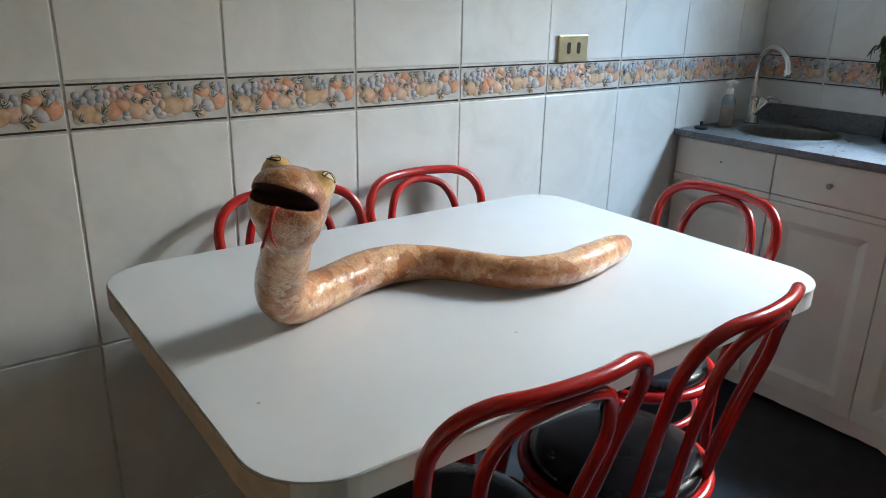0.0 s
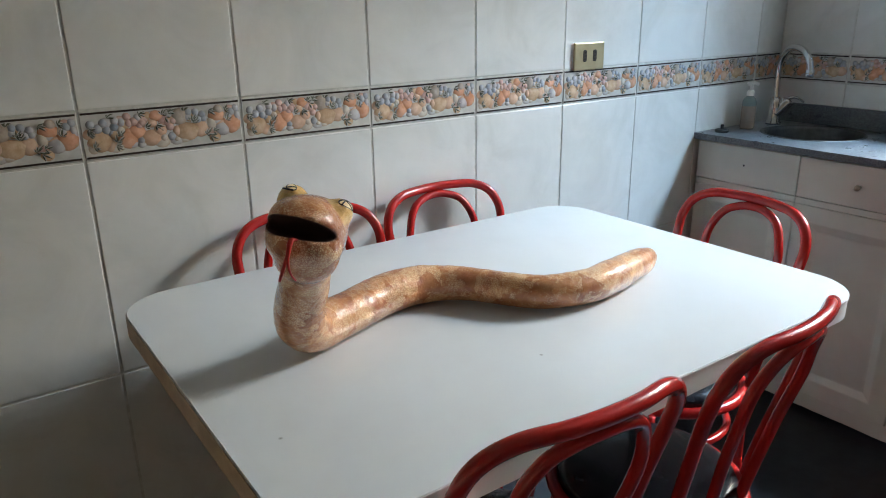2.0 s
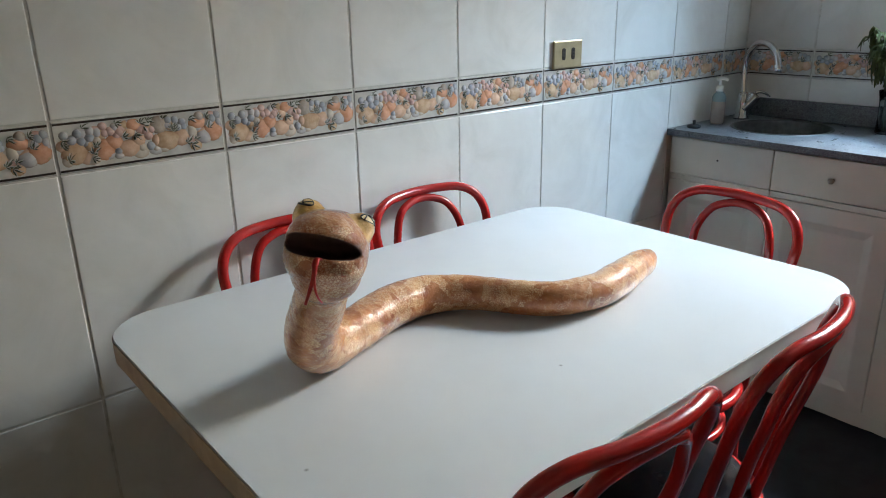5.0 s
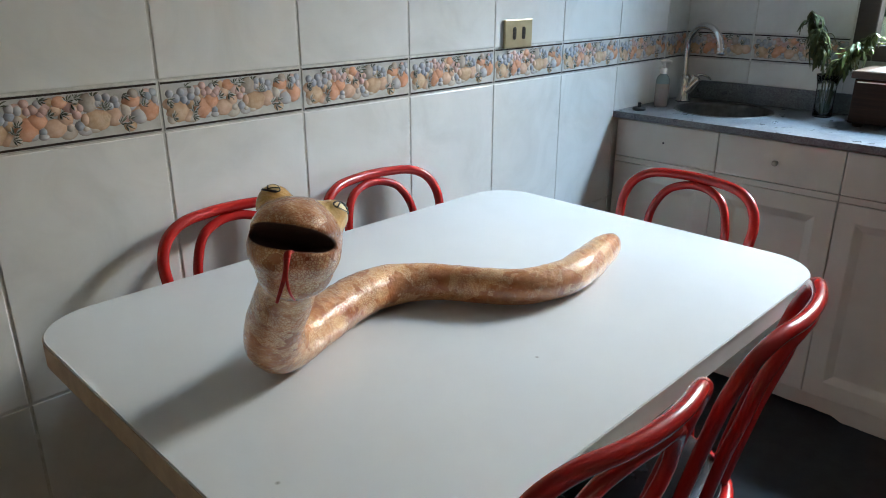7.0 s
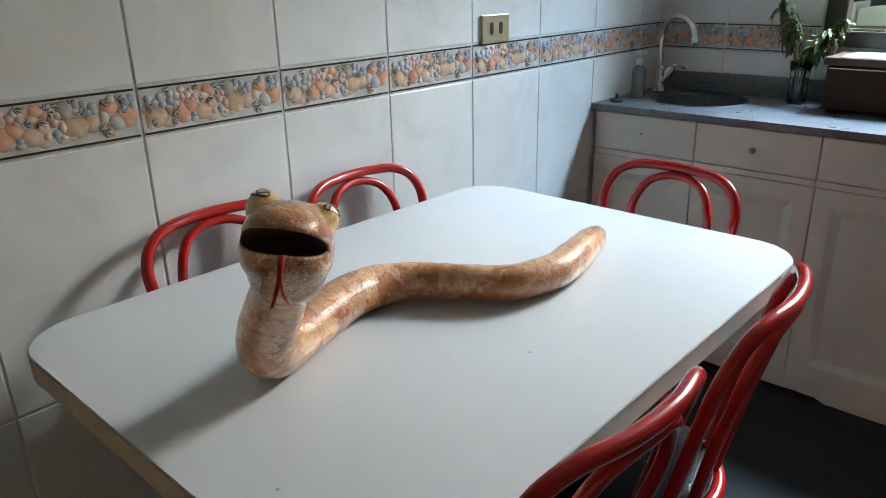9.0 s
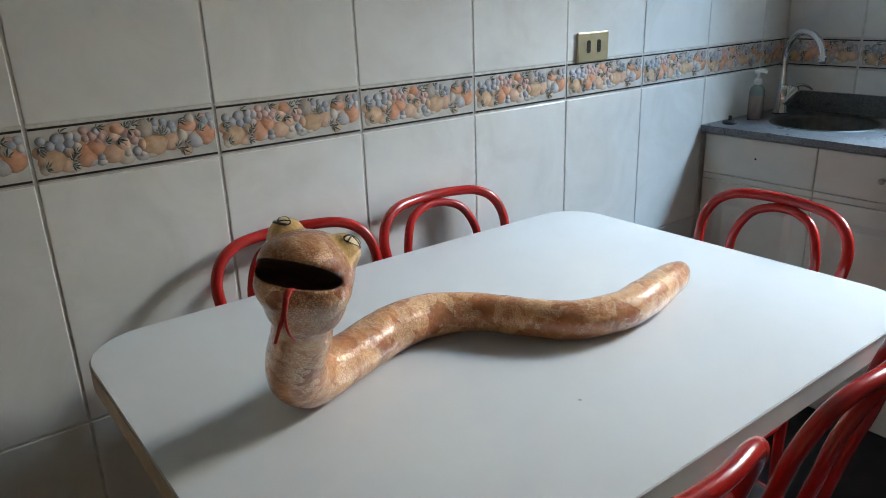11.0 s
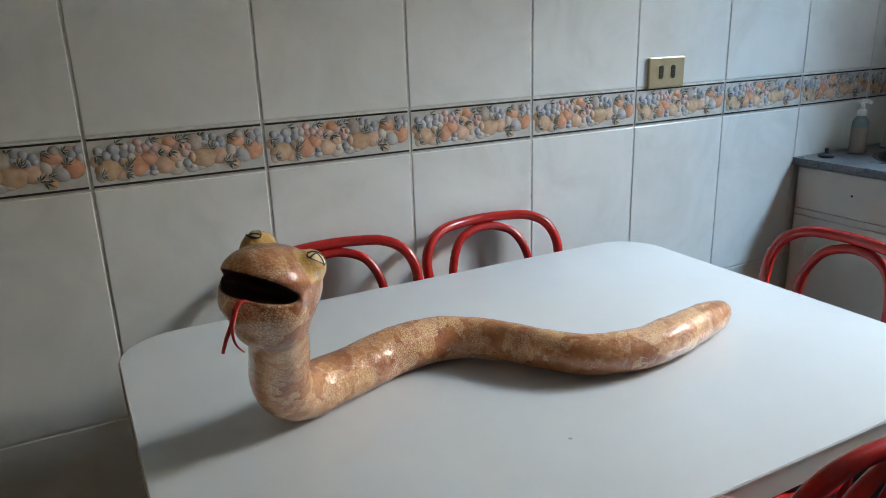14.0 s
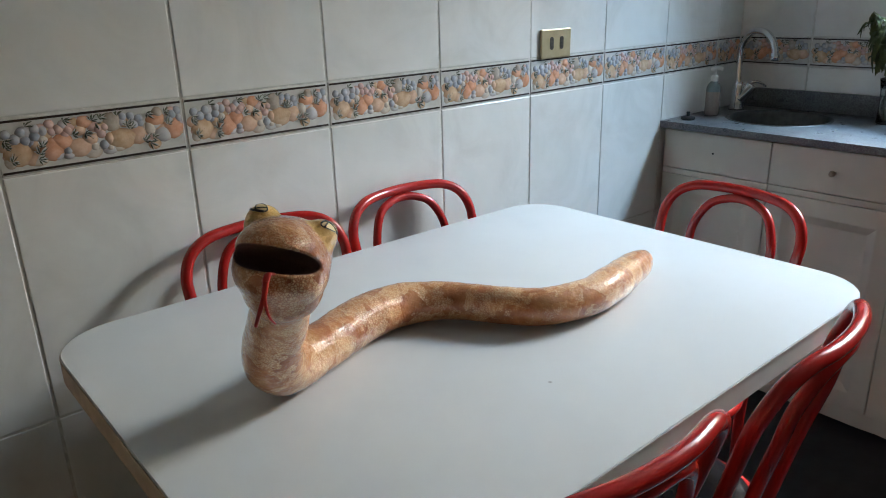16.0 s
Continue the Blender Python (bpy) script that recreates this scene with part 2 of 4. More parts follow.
def red_material():
    m = mat("red_enamel", (0.42, 0.014, 0.010), 0.22, 0, 0.25)
    nt, nn, ln, b = nodes_of(m)
    where = coords(nt)
    f = noise_node(nt, where, 22.0, 4)
    ln.new(ramp(nt, f, [(0.3, (0.33, 0.008, 0.007)), (0.7, (0.42, 0.012, 0.009))]), b.inputs["Base Color"])
    vary_rough(nt, b, noise_node(nt, where, 60.0, 3), 0.16, 0.30)
    bump(nt, b, noise_node(nt, where, 90.0, 2), 0.12, 0.0008)
    return m


def glass_material(name, color, rough=0.0, ior=1.45):
    m = mat(name, color, rough)
    b = m.node_tree.nodes["Principled BSDF"]
    b.inputs["Transmission Weight"].default_value = 1.0
    b.inputs["IOR"].default_value = ior
    return m


def laminate_material():
    m = mat("white_laminate", (0.76, 0.775, 0.78), 0.28)
    nt, nn, ln, b = nodes_of(m)
    where = world_coords(nt)
    f = noise_node(nt, where, 4.0, 5, 0.6)
    base = ramp(nt, f, [(0.3, (0.578, 0.602, 0.618)), (0.7, (0.620, 0.645, 0.660))])
    specks = (1.0, 1.0, 1.0)
    for x, y, r in ((-0.890, -0.742, 0.0010), (-0.470, -0.770, 0.0007)):
        d = nn.new("ShaderNodeVectorMath")
        d.operation = "DISTANCE"
        ln.new(where, d.inputs[0])
        d.inputs[1].default_value = (x, y, 0.755)
        spot = ramp(nt, d.outputs["Value"], [(r * 0.6, (0.42, 0.40, 0.37)), (r, (1, 1, 1))])
        specks = spot if specks == (1.0, 1.0, 1.0) else mix_color(nt, 1.0, specks, spot, "MULTIPLY")
    ln.new(mix_color(nt, 1.0, base, specks, "MULTIPLY"), b.inputs["Base Color"])
    vary_rough(nt, b, noise_node(nt, where, 7.0, 5, 0.7), 0.17, 0.29)
    bump(nt, b, noise_node(nt, where, 160.0, 2), 0.06, 0.0006)
    return m


TILE = tile_material()
GROUT = speckled("pale_grout", (0.52, 0.50, 0.46), (0.66, 0.64, 0.60), 60.0, 0.8, 0.6)
PLASTER = speckled("tan_plaster", (0.80, 0.67, 0.50), (0.86, 0.73, 0.55), 6.0, 0.8, 0.5)
CEILING = speckled("pale_plaster", (0.74, 0.67, 0.56), (0.80, 0.73, 0.62), 5.0, 0.85, 0.5)
FLOOR = speckled("dark_vinyl_floor", (0.011, 0.011, 0.013), (0.019, 0.019, 0.022), 18.0, 0.50, 0.4)
FLOOR.node_tree.nodes["Principled BSDF"].inputs["Specular IOR Level"].default_value = 0.25
LAMINATE = laminate_material()
EDGE_WHITE = speckled("white_edge_band", (0.66, 0.66, 0.64), (0.74, 0.74, 0.72), 9.0, 0.38)
EDGE_RAW = speckled("worn_tan_edge", (0.42, 0.325, 0.25), (0.52, 0.415, 0.325), 35.0, 0.7, 0.6)
RED = red_material()
VINYL = speckled("black_vinyl", (0.006, 0.007, 0.011), (0.011, 0.012, 0.018), 40.0, 0.26, 0.35)
VINYL.node_tree.nodes["Principled BSDF"].inputs["Specular IOR Level"].default_value = 0.42
PAINT = speckled("cream_gloss_paint", (0.64, 0.60, 0.52), (0.70, 0.66, 0.575), 7.0, 0.36, 0.4)
# near-black standing in for shade in gaps and holes; also colours the table's underframe
GAP = mat("dark_gap", (0.02, 0.018, 0.016), 0.9)
KNOB = speckled("dull_brass_knob", (0.34, 0.29, 0.22), (0.42, 0.36, 0.28), 60.0, 0.4, 0, 0, 0.35)
GRANITE = granite_material()
STEEL = speckled("brushed_steel", (0.10, 0.097, 0.093), (0.14, 0.136, 0.132), 50.0, 0.48, 0, 0, 1.0)
CHROME = mat("chrome", (0.75, 0.75, 0.76), 0.10, 1.0)
RUBBER = speckled("black_rubber", (0.012, 0.012, 0.013), (0.022, 0.022, 0.022), 60.0, 0.5)
DARK_WOOD = wood_material("dark_brown_wood", (0.020, 0.007, 0.003), (0.042, 0.016, 0.006), 0.48, (14, 1, 14))
LID_WOOD = wood_material("brown_lid_wood", (0.045, 0.021, 0.011), (0.080, 0.040, 0.021), 0.40, (14, 1, 14))
FRAME_WOOD = wood_material("dark_window_wood", (0.014, 0.009, 0.006), (0.028, 0.018, 0.012), 0.45, (14, 1, 14))
DARK_WOOD.node_tree.nodes["Principled BSDF"].inputs["Specular IOR Level"].default_value = 0.22
PALE_LID = speckled("pale_grey_lid", (0.50, 0.49, 0.47), (0.60, 0.59, 0.57), 20.0, 0.22)
GLASS = glass_material("window_glass", (1, 1, 1))
VASE_GLASS = glass_material("clear_vase_glass", (0.93, 0.97, 0.95))
WATER = glass_material("vase_water", (0.92, 0.95, 0.90), 0.0, 1.33)
GOLD = speckled("gold_anodised_plate", (0.40, 0.33, 0.20), (0.47, 0.39, 0.25), 30.0, 0.38, 0, 0, 0.85)
SOCKET = mat("dark_brown_bakelite", (0.028, 0.018, 0.012), 0.4)
SOAP_LIQUID = mat("peach_soap", (0.32, 0.265, 0.23), 0.25, 0, 0.5)
SOAP_TEAL = mat("teal_clear_plastic", (0.21, 0.26, 0.26), 0.2, 0, 0.5)
PUMP_WHITE = mat("white_pump_plastic", (0.74, 0.73, 0.70), 0.35)
SKIN = skin_material()
INK = mat("black_ink", (0.010, 0.010, 0.009), 0.35, 0, 0.4)
EYE_WHITE = speckled("painted_eye_white", (0.70, 0.54, 0.26), (0.80, 0.66, 0.38), 90.0, 0.5)
TONGUE = speckled("red_tongue_paint", (0.42, 0.016, 0.012), (0.55, 0.026, 0.018), 120.0, 0.35)
LEAF = speckled("green_leaf", (0.026, 0.034, 0.008), (0.075, 0.080, 0.018), 30.0, 0.58)
LEAF.node_tree.nodes["Principled BSDF"].inputs["Specular IOR Level"].default_value = 0.22
# lighter copy of the leaf green: window light through the leaves put into colour
BACKLIT_LEAF = speckled("backlit_leaf", (0.075, 0.105, 0.016), (0.17, 0.20, 0.040), 30.0, 0.5)
STEM = speckled("brown_green_stem", (0.06, 0.07, 0.03), (0.11, 0.11, 0.05), 40.0, 0.6)
LAWN = speckled("lawn", (0.06, 0.13, 0.03), (0.14, 0.22, 0.06), 6.0, 0.9)
STONE_PALE = speckled("pale_garden_concrete", (0.70, 0.69, 0.48), (0.82, 0.80, 0.60), 5.0, 0.9)
HEDGE = speckled("dark_hedge", (0.03, 0.05, 0.025), (0.08, 0.11, 0.06), 5.0, 0.95)

# ---- the room ----
P = 0.315            # tile width with its joint
EAST = 1.412         # face of the wall behind the sink
Z_BAND0, Z_BAND1 = 0.998, 1.093
ROWS_Z = [(0.0, 0.088), (0.088, 0.545), (0.545, Z_BAND0), (Z_BAND1, 1.548), (1.548, 2.003), (2.003, 2.45)]
WEST, SOUTH, TOP = -2.52, -4.03, 2.45
WIN_Y0, WIN_Y1, WIN_Z0, WIN_Z1 = -1.90, -0.572, 1.026, 2.08

wall_north = tagged(part("wall_north", box(WEST - 0.1, EAST + 0.003, 0.0022, 0.14, 0, TOP), GROUT), "kitchen wall of white glazed tiles with a fruit border", "wall", kind="structure")
bm = bmesh.new()
add_box(bm, EAST + 0.0022, EAST + 0.15, WIN_Y1, 0.14, 0, TOP)
add_box(bm, EAST + 0.0022, EAST + 0.15, SOUTH - 0.1, WIN_Y0, 0, TOP)
add_box(bm, EAST + 0.0022, EAST + 0.15, WIN_Y0, WIN_Y1, 0, WIN_Z0)
add_box(bm, EAST + 0.0022, EAST + 0.15, WIN_Y0, WIN_Y1, WIN_Z1, TOP)
wall_east = tagged(part("wall_east", bm, GROUT), "tiled wall behind the sink with a window opening", "wall", kind="structure")
tagged(part("wall_south", box(WEST - 0.1, EAST + 0.15, SOUTH - 0.12, SOUTH, 0, TOP), PLASTER), "plain tan plastered wall", "wall", kind="structure")
tagged(part("wall_west", box(WEST - 0.12, WEST, SOUTH, 0.003, 0, TOP), PLASTER), "plain tan plastered wall", "wall", kind="structure")
tagged(part("floor", box(WEST - 0.1, EAST + 0.15, SOUTH - 0.1, 0.14, -0.1, 0), FLOOR), "dark smooth vinyl kitchen floor", "floor", kind="structure")
tagged(part("ceiling", box(WEST - 0.1, EAST + 0.15, SOUTH - 0.1, 0.14, TOP, TOP + 0.1), CEILING), "plain white plastered ceiling", "ceiling", kind="structure")

# ---- the window ----
window = thing("window_1", "dark brown wooden window with clear glass", "window", kind="structure")
part("frame_stile", box(EAST - 0.012, EAST + 0.045, WIN_Y1 - 0.062, WIN_Y1, WIN_Z0, WIN_Z1, 0.004), FRAME_WOOD, window)
part("frame_stile", box(EAST - 0.012, EAST + 0.045, WIN_Y0, WIN_Y0 + 0.062, WIN_Z0, WIN_Z1, 0.004), FRAME_WOOD, window)
part("frame_rail", box(EAST - 0.010, EAST + 0.045, WIN_Y0 + 0.062, WIN_Y1 - 0.062, WIN_Z0, WIN_Z0 + 0.050, 0.004), FRAME_WOOD, window)
part("frame_rail", box(EAST - 0.010, EAST + 0.045, WIN_Y0 + 0.062, WIN_Y1 - 0.062, WIN_Z1 - 0.06, WIN_Z1, 0.004), FRAME_WOOD, window)
part("glazing_strip", box(EAST + 0.004, EAST + 0.028, WIN_Y0 + 0.062, WIN_Y1 - 0.062, WIN_Z0 + 0.050, WIN_Z0 + 0.058, 0.002), CHROME, window, "thin bright metal strip under the glass")
pane = part("pane", box(EAST + 0.029, EAST + 0.033, WIN_Y0 + 0.06, WIN_Y1 - 0.06, WIN_Z0 + 0.052, WIN_Z1 - 0.058), GLASS, window, "clear glass pane")
pane.visible_shadow = False

# ---- outside ----
tagged(part("ground", box(EAST + 0.15, 60, -60, 60, -0.5, -0.4), LAWN), "green lawn outside the window", "ground", kind="structure")
for y0, y1, z0, z1 in ((0.270, 0.50, 1.015, 0.970), (0.045, 0.256, 0.985, 0.965), (-0.35, 0.030, 0.930, 0.900), (-1.2, -0.37, 0.91, 0.95)):
    bm = box(5.15, 5.55, y0, y1, 0.5, 0.9, 0.012)
    for v in bm.verts:
        if v.co.z > 0.7:
            f = (v.co.y - y0) / (y1 - y0)
            v.co.z += z0 + (z1 - z0) * f - 0.9 + 0.05 * math.sin(math.pi * f) + 0.01 * noise.noise(v.co * 9)
    tagged(part("garden_block", bm, STONE_PALE), "pale weathered garden stone block on the bank", "garden wall", group="stones outside the window")
tagged(part("bank", box(4.75, 5.9, -8, 8, -0.42, 0.845, 0.05), LAWN), "grassy green bank outside the window", "bank", kind="structure")
bm = bmesh.new()
rnd = random.Random(4)
add_box(bm, 9.0, 9.8, -9, 9, -0.4, 3.2)
for i in range(900):
    y, z = rnd.uniform(-9, 9), rnd.uniform(-0.3, 3.5)
    c = Vector((8.95 + rnd.uniform(-0.15, 0.1), y, z))
    a = Vector((rnd.uniform(-1, 1), rnd.uniform(-1, 1), rnd.uniform(-1, 1))).normalized() * 0.22
    b = Vector((rnd.uniform(-1, 1), rnd.uniform(-1, 1), rnd.uniform(-1, 1))).normalized() * 0.12
    bm.faces.new([bm.verts.new(c + k) for k in (-a, b, a, -b)])
tagged(part("hedge", bm, HEDGE), "dark dense garden hedge", "hedge", kind="stuff")


# ---- the table ----
TX0, TX1, TY0, TY1, TZ = -0.957, 0.205, -0.944, -0.127, 0.755


def rounded_rect(x0, x1, y0, y1, r, steps=10):
    out = []
    for cx, cy, a0 in ((x1 - r, y1 - r, 0), (x0 + r, y1 - r, 90), (x0 + r, y0 + r, 180), (x1 - r, y0 + r, 270)):
        for k in range(steps + 1):
            a = radians(a0 + 90 * k / steps)
            out.append((cx + r * math.cos(a), cy + r * math.sin(a)))
    return out


def slab(outline, levels, wobble=0.0):
    """A flat body from an outline and (inset, z) levels from bottom to top."""
    bm = bmesh.new()
    n = len(outline)
    cx, cy = sum(p[0] for p in outline) / n, sum(p[1] for p in outline) / n
    rings = []
    for inset, z in levels:
        ring = []
        for i, (x, y) in enumerate(outline):
            a, b = Vector(outline[i - 1]), Vector(outline[(i + 1) % n])
            t = (b - a).normalized()
            ring.append(bm.verts.new((x - t.y * inset, y + t.x * inset, z)))
        rings.append(ring)
    for r0, r1 in zip(rings, rings[1:]):
        for k in range(n):
            bm.faces.new((r0[k], r0[(k + 1) % n], r1[(k + 1) % n], r1[k]))
    bm.faces.new(rings[0][::-1])
    bm.faces.new(rings[-1])
    return bm


table = thing("kitchen_table", "white laminate kitchen table with rounded corners and a worn tan edge", "table", pose((TX0 + TX1) / 2, (TY0 + TY1) / 2, 0))
HX, HY = (TX1 - TX0) / 2, (TY1 - TY0) / 2
outline = rounded_rect(-HX, HX, -HY, HY, 0.102)
part("tabletop", slab(outline, [(0.003, TZ - 0.0025), (0.0008, TZ - 0.0012), (0.002, TZ)]), LAMINATE, table, "white laminate top")
part("edge_seam", slab(outline, [(0.0004, TZ - 0.0045), (0.0006, TZ - 0.0025)]), EDGE_WHITE, table)
part("core_board", slab(outline, [(0.004, TZ - 0.042), (0.002, TZ - 0.0405), (0.002, TZ - 0.0042)]), EDGE_WHITE, table)


def edge_strip(points, z0, z1, out):
    bm = bmesh.new()
    prev = None
    n = len(points)
    for i, (x, y) in enumerate(points):
        a, b = Vector(points[max(i - 1, 0)]), Vector(points[min(i + 1, n - 1)])
        t = (b - a).normalized()
        nx, ny = t.y, -t.x
        wob = 0.0008 * noise.noise((x * 30, y * 30, 1.0))
        cur = [bm.verts.new((x + nx * o, y + ny * o, z)) for o, z in ((-0.004, z0), (out, z0 + 0.001 + wob * 3), (out, z1), (-0.004, z1))]
        if prev:
            for k in range(3):
                bm.faces.new((prev[k], cur[k], cur[k + 1], prev[k + 1]))
        prev = cur
    return bm


west_edge = [p for p in outline if p[0] < -HX + 0.104]
west_edge.sort(key=lambda p: -p[1])
fine_edge = []
for a, b in zip(west_edge, west_edge[1:]):
    steps = max(1, int((Vector(b) - Vector(a)).length / 0.02))
    fine_edge += [(a[0] + (b[0] - a[0]) * k / steps, a[1] + (b[1] - a[1]) * k / steps) for k in range(steps)]
fine_edge.append(west_edge[-1])
part("worn_edge", edge_strip([p for p in fine_edge if p[1] < HY - 0.035 and p[0] < -HX + 0.032], TZ - 0.0415, TZ - 0.0030, 0.0006), EDGE_RAW, table, "tan edge where the white band is gone")
for sx in (-1, 1):
    for sy in (-1, 1):
        x, y = sx * (HX - 0.34), sy * (HY - 0.24)
        part("leg", tube([Vector((x, y, 0.0)), Vector((x, y, TZ - 0.042))], 0.019, 14), CHROME, table, "chromed tube leg")
bm = bmesh.new()
for sy in (-1, 1):
    add_box(bm, -HX + 0.34, HX - 0.34, sy * (HY - 0.24) - 0.012, sy * (HY - 0.24) + 0.012, TZ - 0.075, TZ - 0.0425)
for sx in (-1, 1):
    add_box(bm, sx * (HX - 0.34) - 0.012, sx * (HX - 0.34) + 0.012, -HY + 0.252, HY - 0.252, TZ - 0.075, TZ - 0.0425)
part("underframe", bm, GAP, table, "dark frame under the top")


# ---- the chairs ----
def chair():
    c = thing("bentwood_style_chair", "red enamelled tube chair with hooped back and black vinyl seat", "chair", group="chairs round the table")
    half = [(-0.168, -0.190, 0.0), (-0.140, -0.190, 0.22), (-0.1350, -0.2009, 0.44), (-0.1571, -0.2363, 0.616), (-0.1713, -0.2642, 0.7288),
            (-0.1693, -0.2785, 0.7748), (-0.1489, -0.2930, 0.8091), (-0.1101, -0.3076, 0.8277), (-0.0561, -0.3210, 0.8316)]
    path = spline(half + [(0, -0.3254, 0.8326)] + [(-x, y, z) for x, y, z in half[::-1]], 6)
    part("outer_hoop", tube(path, 0.0112, 14), RED, c, smooth=True)
    half = [(-0.0621, -0.2254, 0.446), (-0.0859, -0.2564, 0.599), (-0.1017, -0.2819, 0.698), (-0.0958, -0.2931, 0.7496), (-0.0724, -0.3085, 0.7912), (-0.0352, -0.3190, 0.8091)]
    path = spline(half + [(0, -0.3225, 0.8132)] + [(-x, y, z) for x, y, z in half[::-1]], 6)
    part("inner_hoop", tube(path, 0.0098, 12), RED, c, smooth=True)
    ring = [Vector((0.170 * math.cos(a), -0.078 + 0.170 * math.sin(a), 0.440)) for a in (2 * math.pi * k / 40 for k in range(40))]
    part("seat_ring", tube(ring, 0.0125, 12, closed=True), RED, c, smooth=True)
    part("seat", lathe([(0.0, 0.432), (0.152, 0.432), (0.159, 0.445), (0.161, 0.456), (0.156, 0.466), (0.141, 0.472), (0.11, 0.475), (0.05, 0.476), (0.0, 0.4765)], 40, 0.0, -0.078), VINYL, c, "black vinyl padded seat", smooth=True)
    low = [Vector((0.146 * math.cos(a), -0.078 + 0.146 * math.sin(a), 0.345)) for a in (2 * math.pi * k / 36 for k in range(36))]
    part("leg_ring", tube(low, 0.0095, 10, closed=True), RED, c, smooth=True)
    for s in (-1, 1):
        part("stay", tube([Vector((s * 0.122, -0.191, 0.440)), Vector((s * 0.134, -0.2005, 0.440))], 0.0085, 10), RED, c, smooth=True)
        part("front_leg", tube(spline([(s * 0.120, 0.086, 0.445), (s * 0.130, 0.098, 0.33), (s * 0.150, 0.120, 0.0)], 5), 0.0125, 12), RED, c, smooth=True)
    return c


first = chair()
first.matrix_basis = pose(-0.596, -0.713, 0, 0, 0, -4.0)
CHAIRS = [(-0.238, -0.723, 6.8), (0.042, -0.561, 83.4), (-0.152, -0.348, 179.8), (-0.534, -0.347, 177.9)]
for x, y, turn in CHAIRS:
    copy_thing(first, pose(x, y, 0, 0, 0, turn))


# ---- the snake sculpture ----
def snake():
    h = 0.003
    lo, hi = np.array([-0.90, -0.79, 0.745]), np.array([0.03, -0.42, 1.075])
    shape = np.ceil((hi - lo) / h).astype(int)
    ax = [lo[i] + h * np.arange(shape[i]) for i in range(3)]
    field = np.full(shape, 0.2, np.float32)

    def window_of(a, b, pad):
        s = []
        for i in range(3):
            k0 = int(max(0, math.floor((min(a[i], b[i]) - pad - lo[i]) / h)))
            k1 = int(min(shape[i], math.ceil((max(a[i], b[i]) + pad - lo[i]) / h)))
            s.append(slice(k0, max(k1, k0 + 1)))
        return tuple(s), np.meshgrid(*(ax[i][s[i]] for i in range(3)), indexing="ij")

    base = 0.755
    body = [(x - 0.004, y - 0.001, r) for x, y, r in [(-0.042, -0.620, 0.0205), (-0.064, -0.626, 0.0262), (-0.10, -0.636, 0.0292), (-0.185, -0.658, 0.0322), (-0.257, -0.667, 0.0313), (-0.330, -0.647, 0.0306), (-0.373, -0.602, 0.0303),
            (-0.410, -0.545, 0.0305), (-0.455, -0.501, 0.0320), (-0.505, -0.480, 0.0350), (-0.553, -0.482, 0.0368), (-0.600, -0.492, 0.0370), (-0.650, -0.512, 0.0365)]]
    line = [(x, y, base + r + (0.0024 if -0.47 < x < -0.24 else 0.0), r) for x, y, r in body]
    line[0] = (*line[0][:2], base + 0.027, line[0][3])
    line += [(x - 0.005, y, z, r) for x, y, z, r in [(-0.700, -0.530, 0.792, 0.0368), (-0.740, -0.546, 0.796, 0.0385), (-0.766, -0.563, 0.815, 0.0392), (-0.778, -0.585, 0.848, 0.0380), (-0.783, -0.610, 0.885, 0.0365),
             (-0.787, -0.637, 0.922, 0.0345), (-0.791, -0.660, 0.952, 0.0335), (-0.795, -0.672, 0.975, 0.034)]]
    pts = spline([p[:3] for p in line], 6)
    rad = spline([(p[3], 0, 0) for p in line], 6)
    for a, b, ra, rb in zip(pts, pts[1:], rad, rad[1:]):
        s, (X, Y, Z) = window_of(a, b, 0.07)
        d = b - a
        t = np.clip(((X - a.x) * d.x + (Y - a.y) * d.y + (Z - a.z) * d.z) / max(d.length_squared, 1e-9), 0, 1)
        dist = np.sqrt((X - a.x - t * d.x) ** 2 + (Y - a.y - t * d.y) ** 2 + (Z - a.z - t * d.z) ** 2) - (ra.x + t * (rb.x - ra.x))
        field[s] = np.minimum(field[s], dist)

    # the head, in its own directions: ahead, across and up
    C = Vector((-0.8015, -0.681, 0.998))
    ahead = Vector((-0.75, -0.66, 0.0)).normalized()
    across = Vector((0.66, -0.75, -0.14)).normalized()
    upward = across.cross(ahead).normalized()
    if upward.z < 0:
        upward = -upward
    s, (X, Y, Z) = window_of(C, C, 0.115)

    def local(o):
        q = [(X - o.x) * v.x + (Y - o.y) * v.y + (Z - o.z) * v.z for v in (ahead, across, upward)]
        return q

    def ellipsoid(o, a, b, c, tilt=0.0):
        u, v, w = local(o)
        ct, st = math.cos(radians(tilt)), math.sin(radians(tilt))
        u, w = u * ct + w * st, w * ct - u * st
        k0 = np.sqrt((u / a) ** 2 + (v / b) ** 2 + (w / c) ** 2)
        k1 = np.sqrt((u / a ** 2) ** 2 + (v / b ** 2) ** 2 + (w / c ** 2) ** 2)
        return k0 * (k0 - 1.0) / np.maximum(k1, 1e-6)

    def soft_min(a, b, k):
        m = np.clip(0.5 + 0.5 * (b - a) / k, 0, 1)
        return b + (a - b) * m - k * m * (1 - m)

    def place(u, v, w):
        return C + ahead * u + across * v + upward * w

    head = ellipsoid(place(0.004, 0, 0.005), 0.062, 0.050, 0.0435, 12)
    jaw = ellipsoid(place(0.015, 0, -0.012), 0.047, 0.0495, 0.030, 10)
    chin = ellipsoid(place(0.006, 0, -0.036), 0.040, 0.0415, 0.030, 0)
    jaw = soft_min(jaw, chin, 0.014)
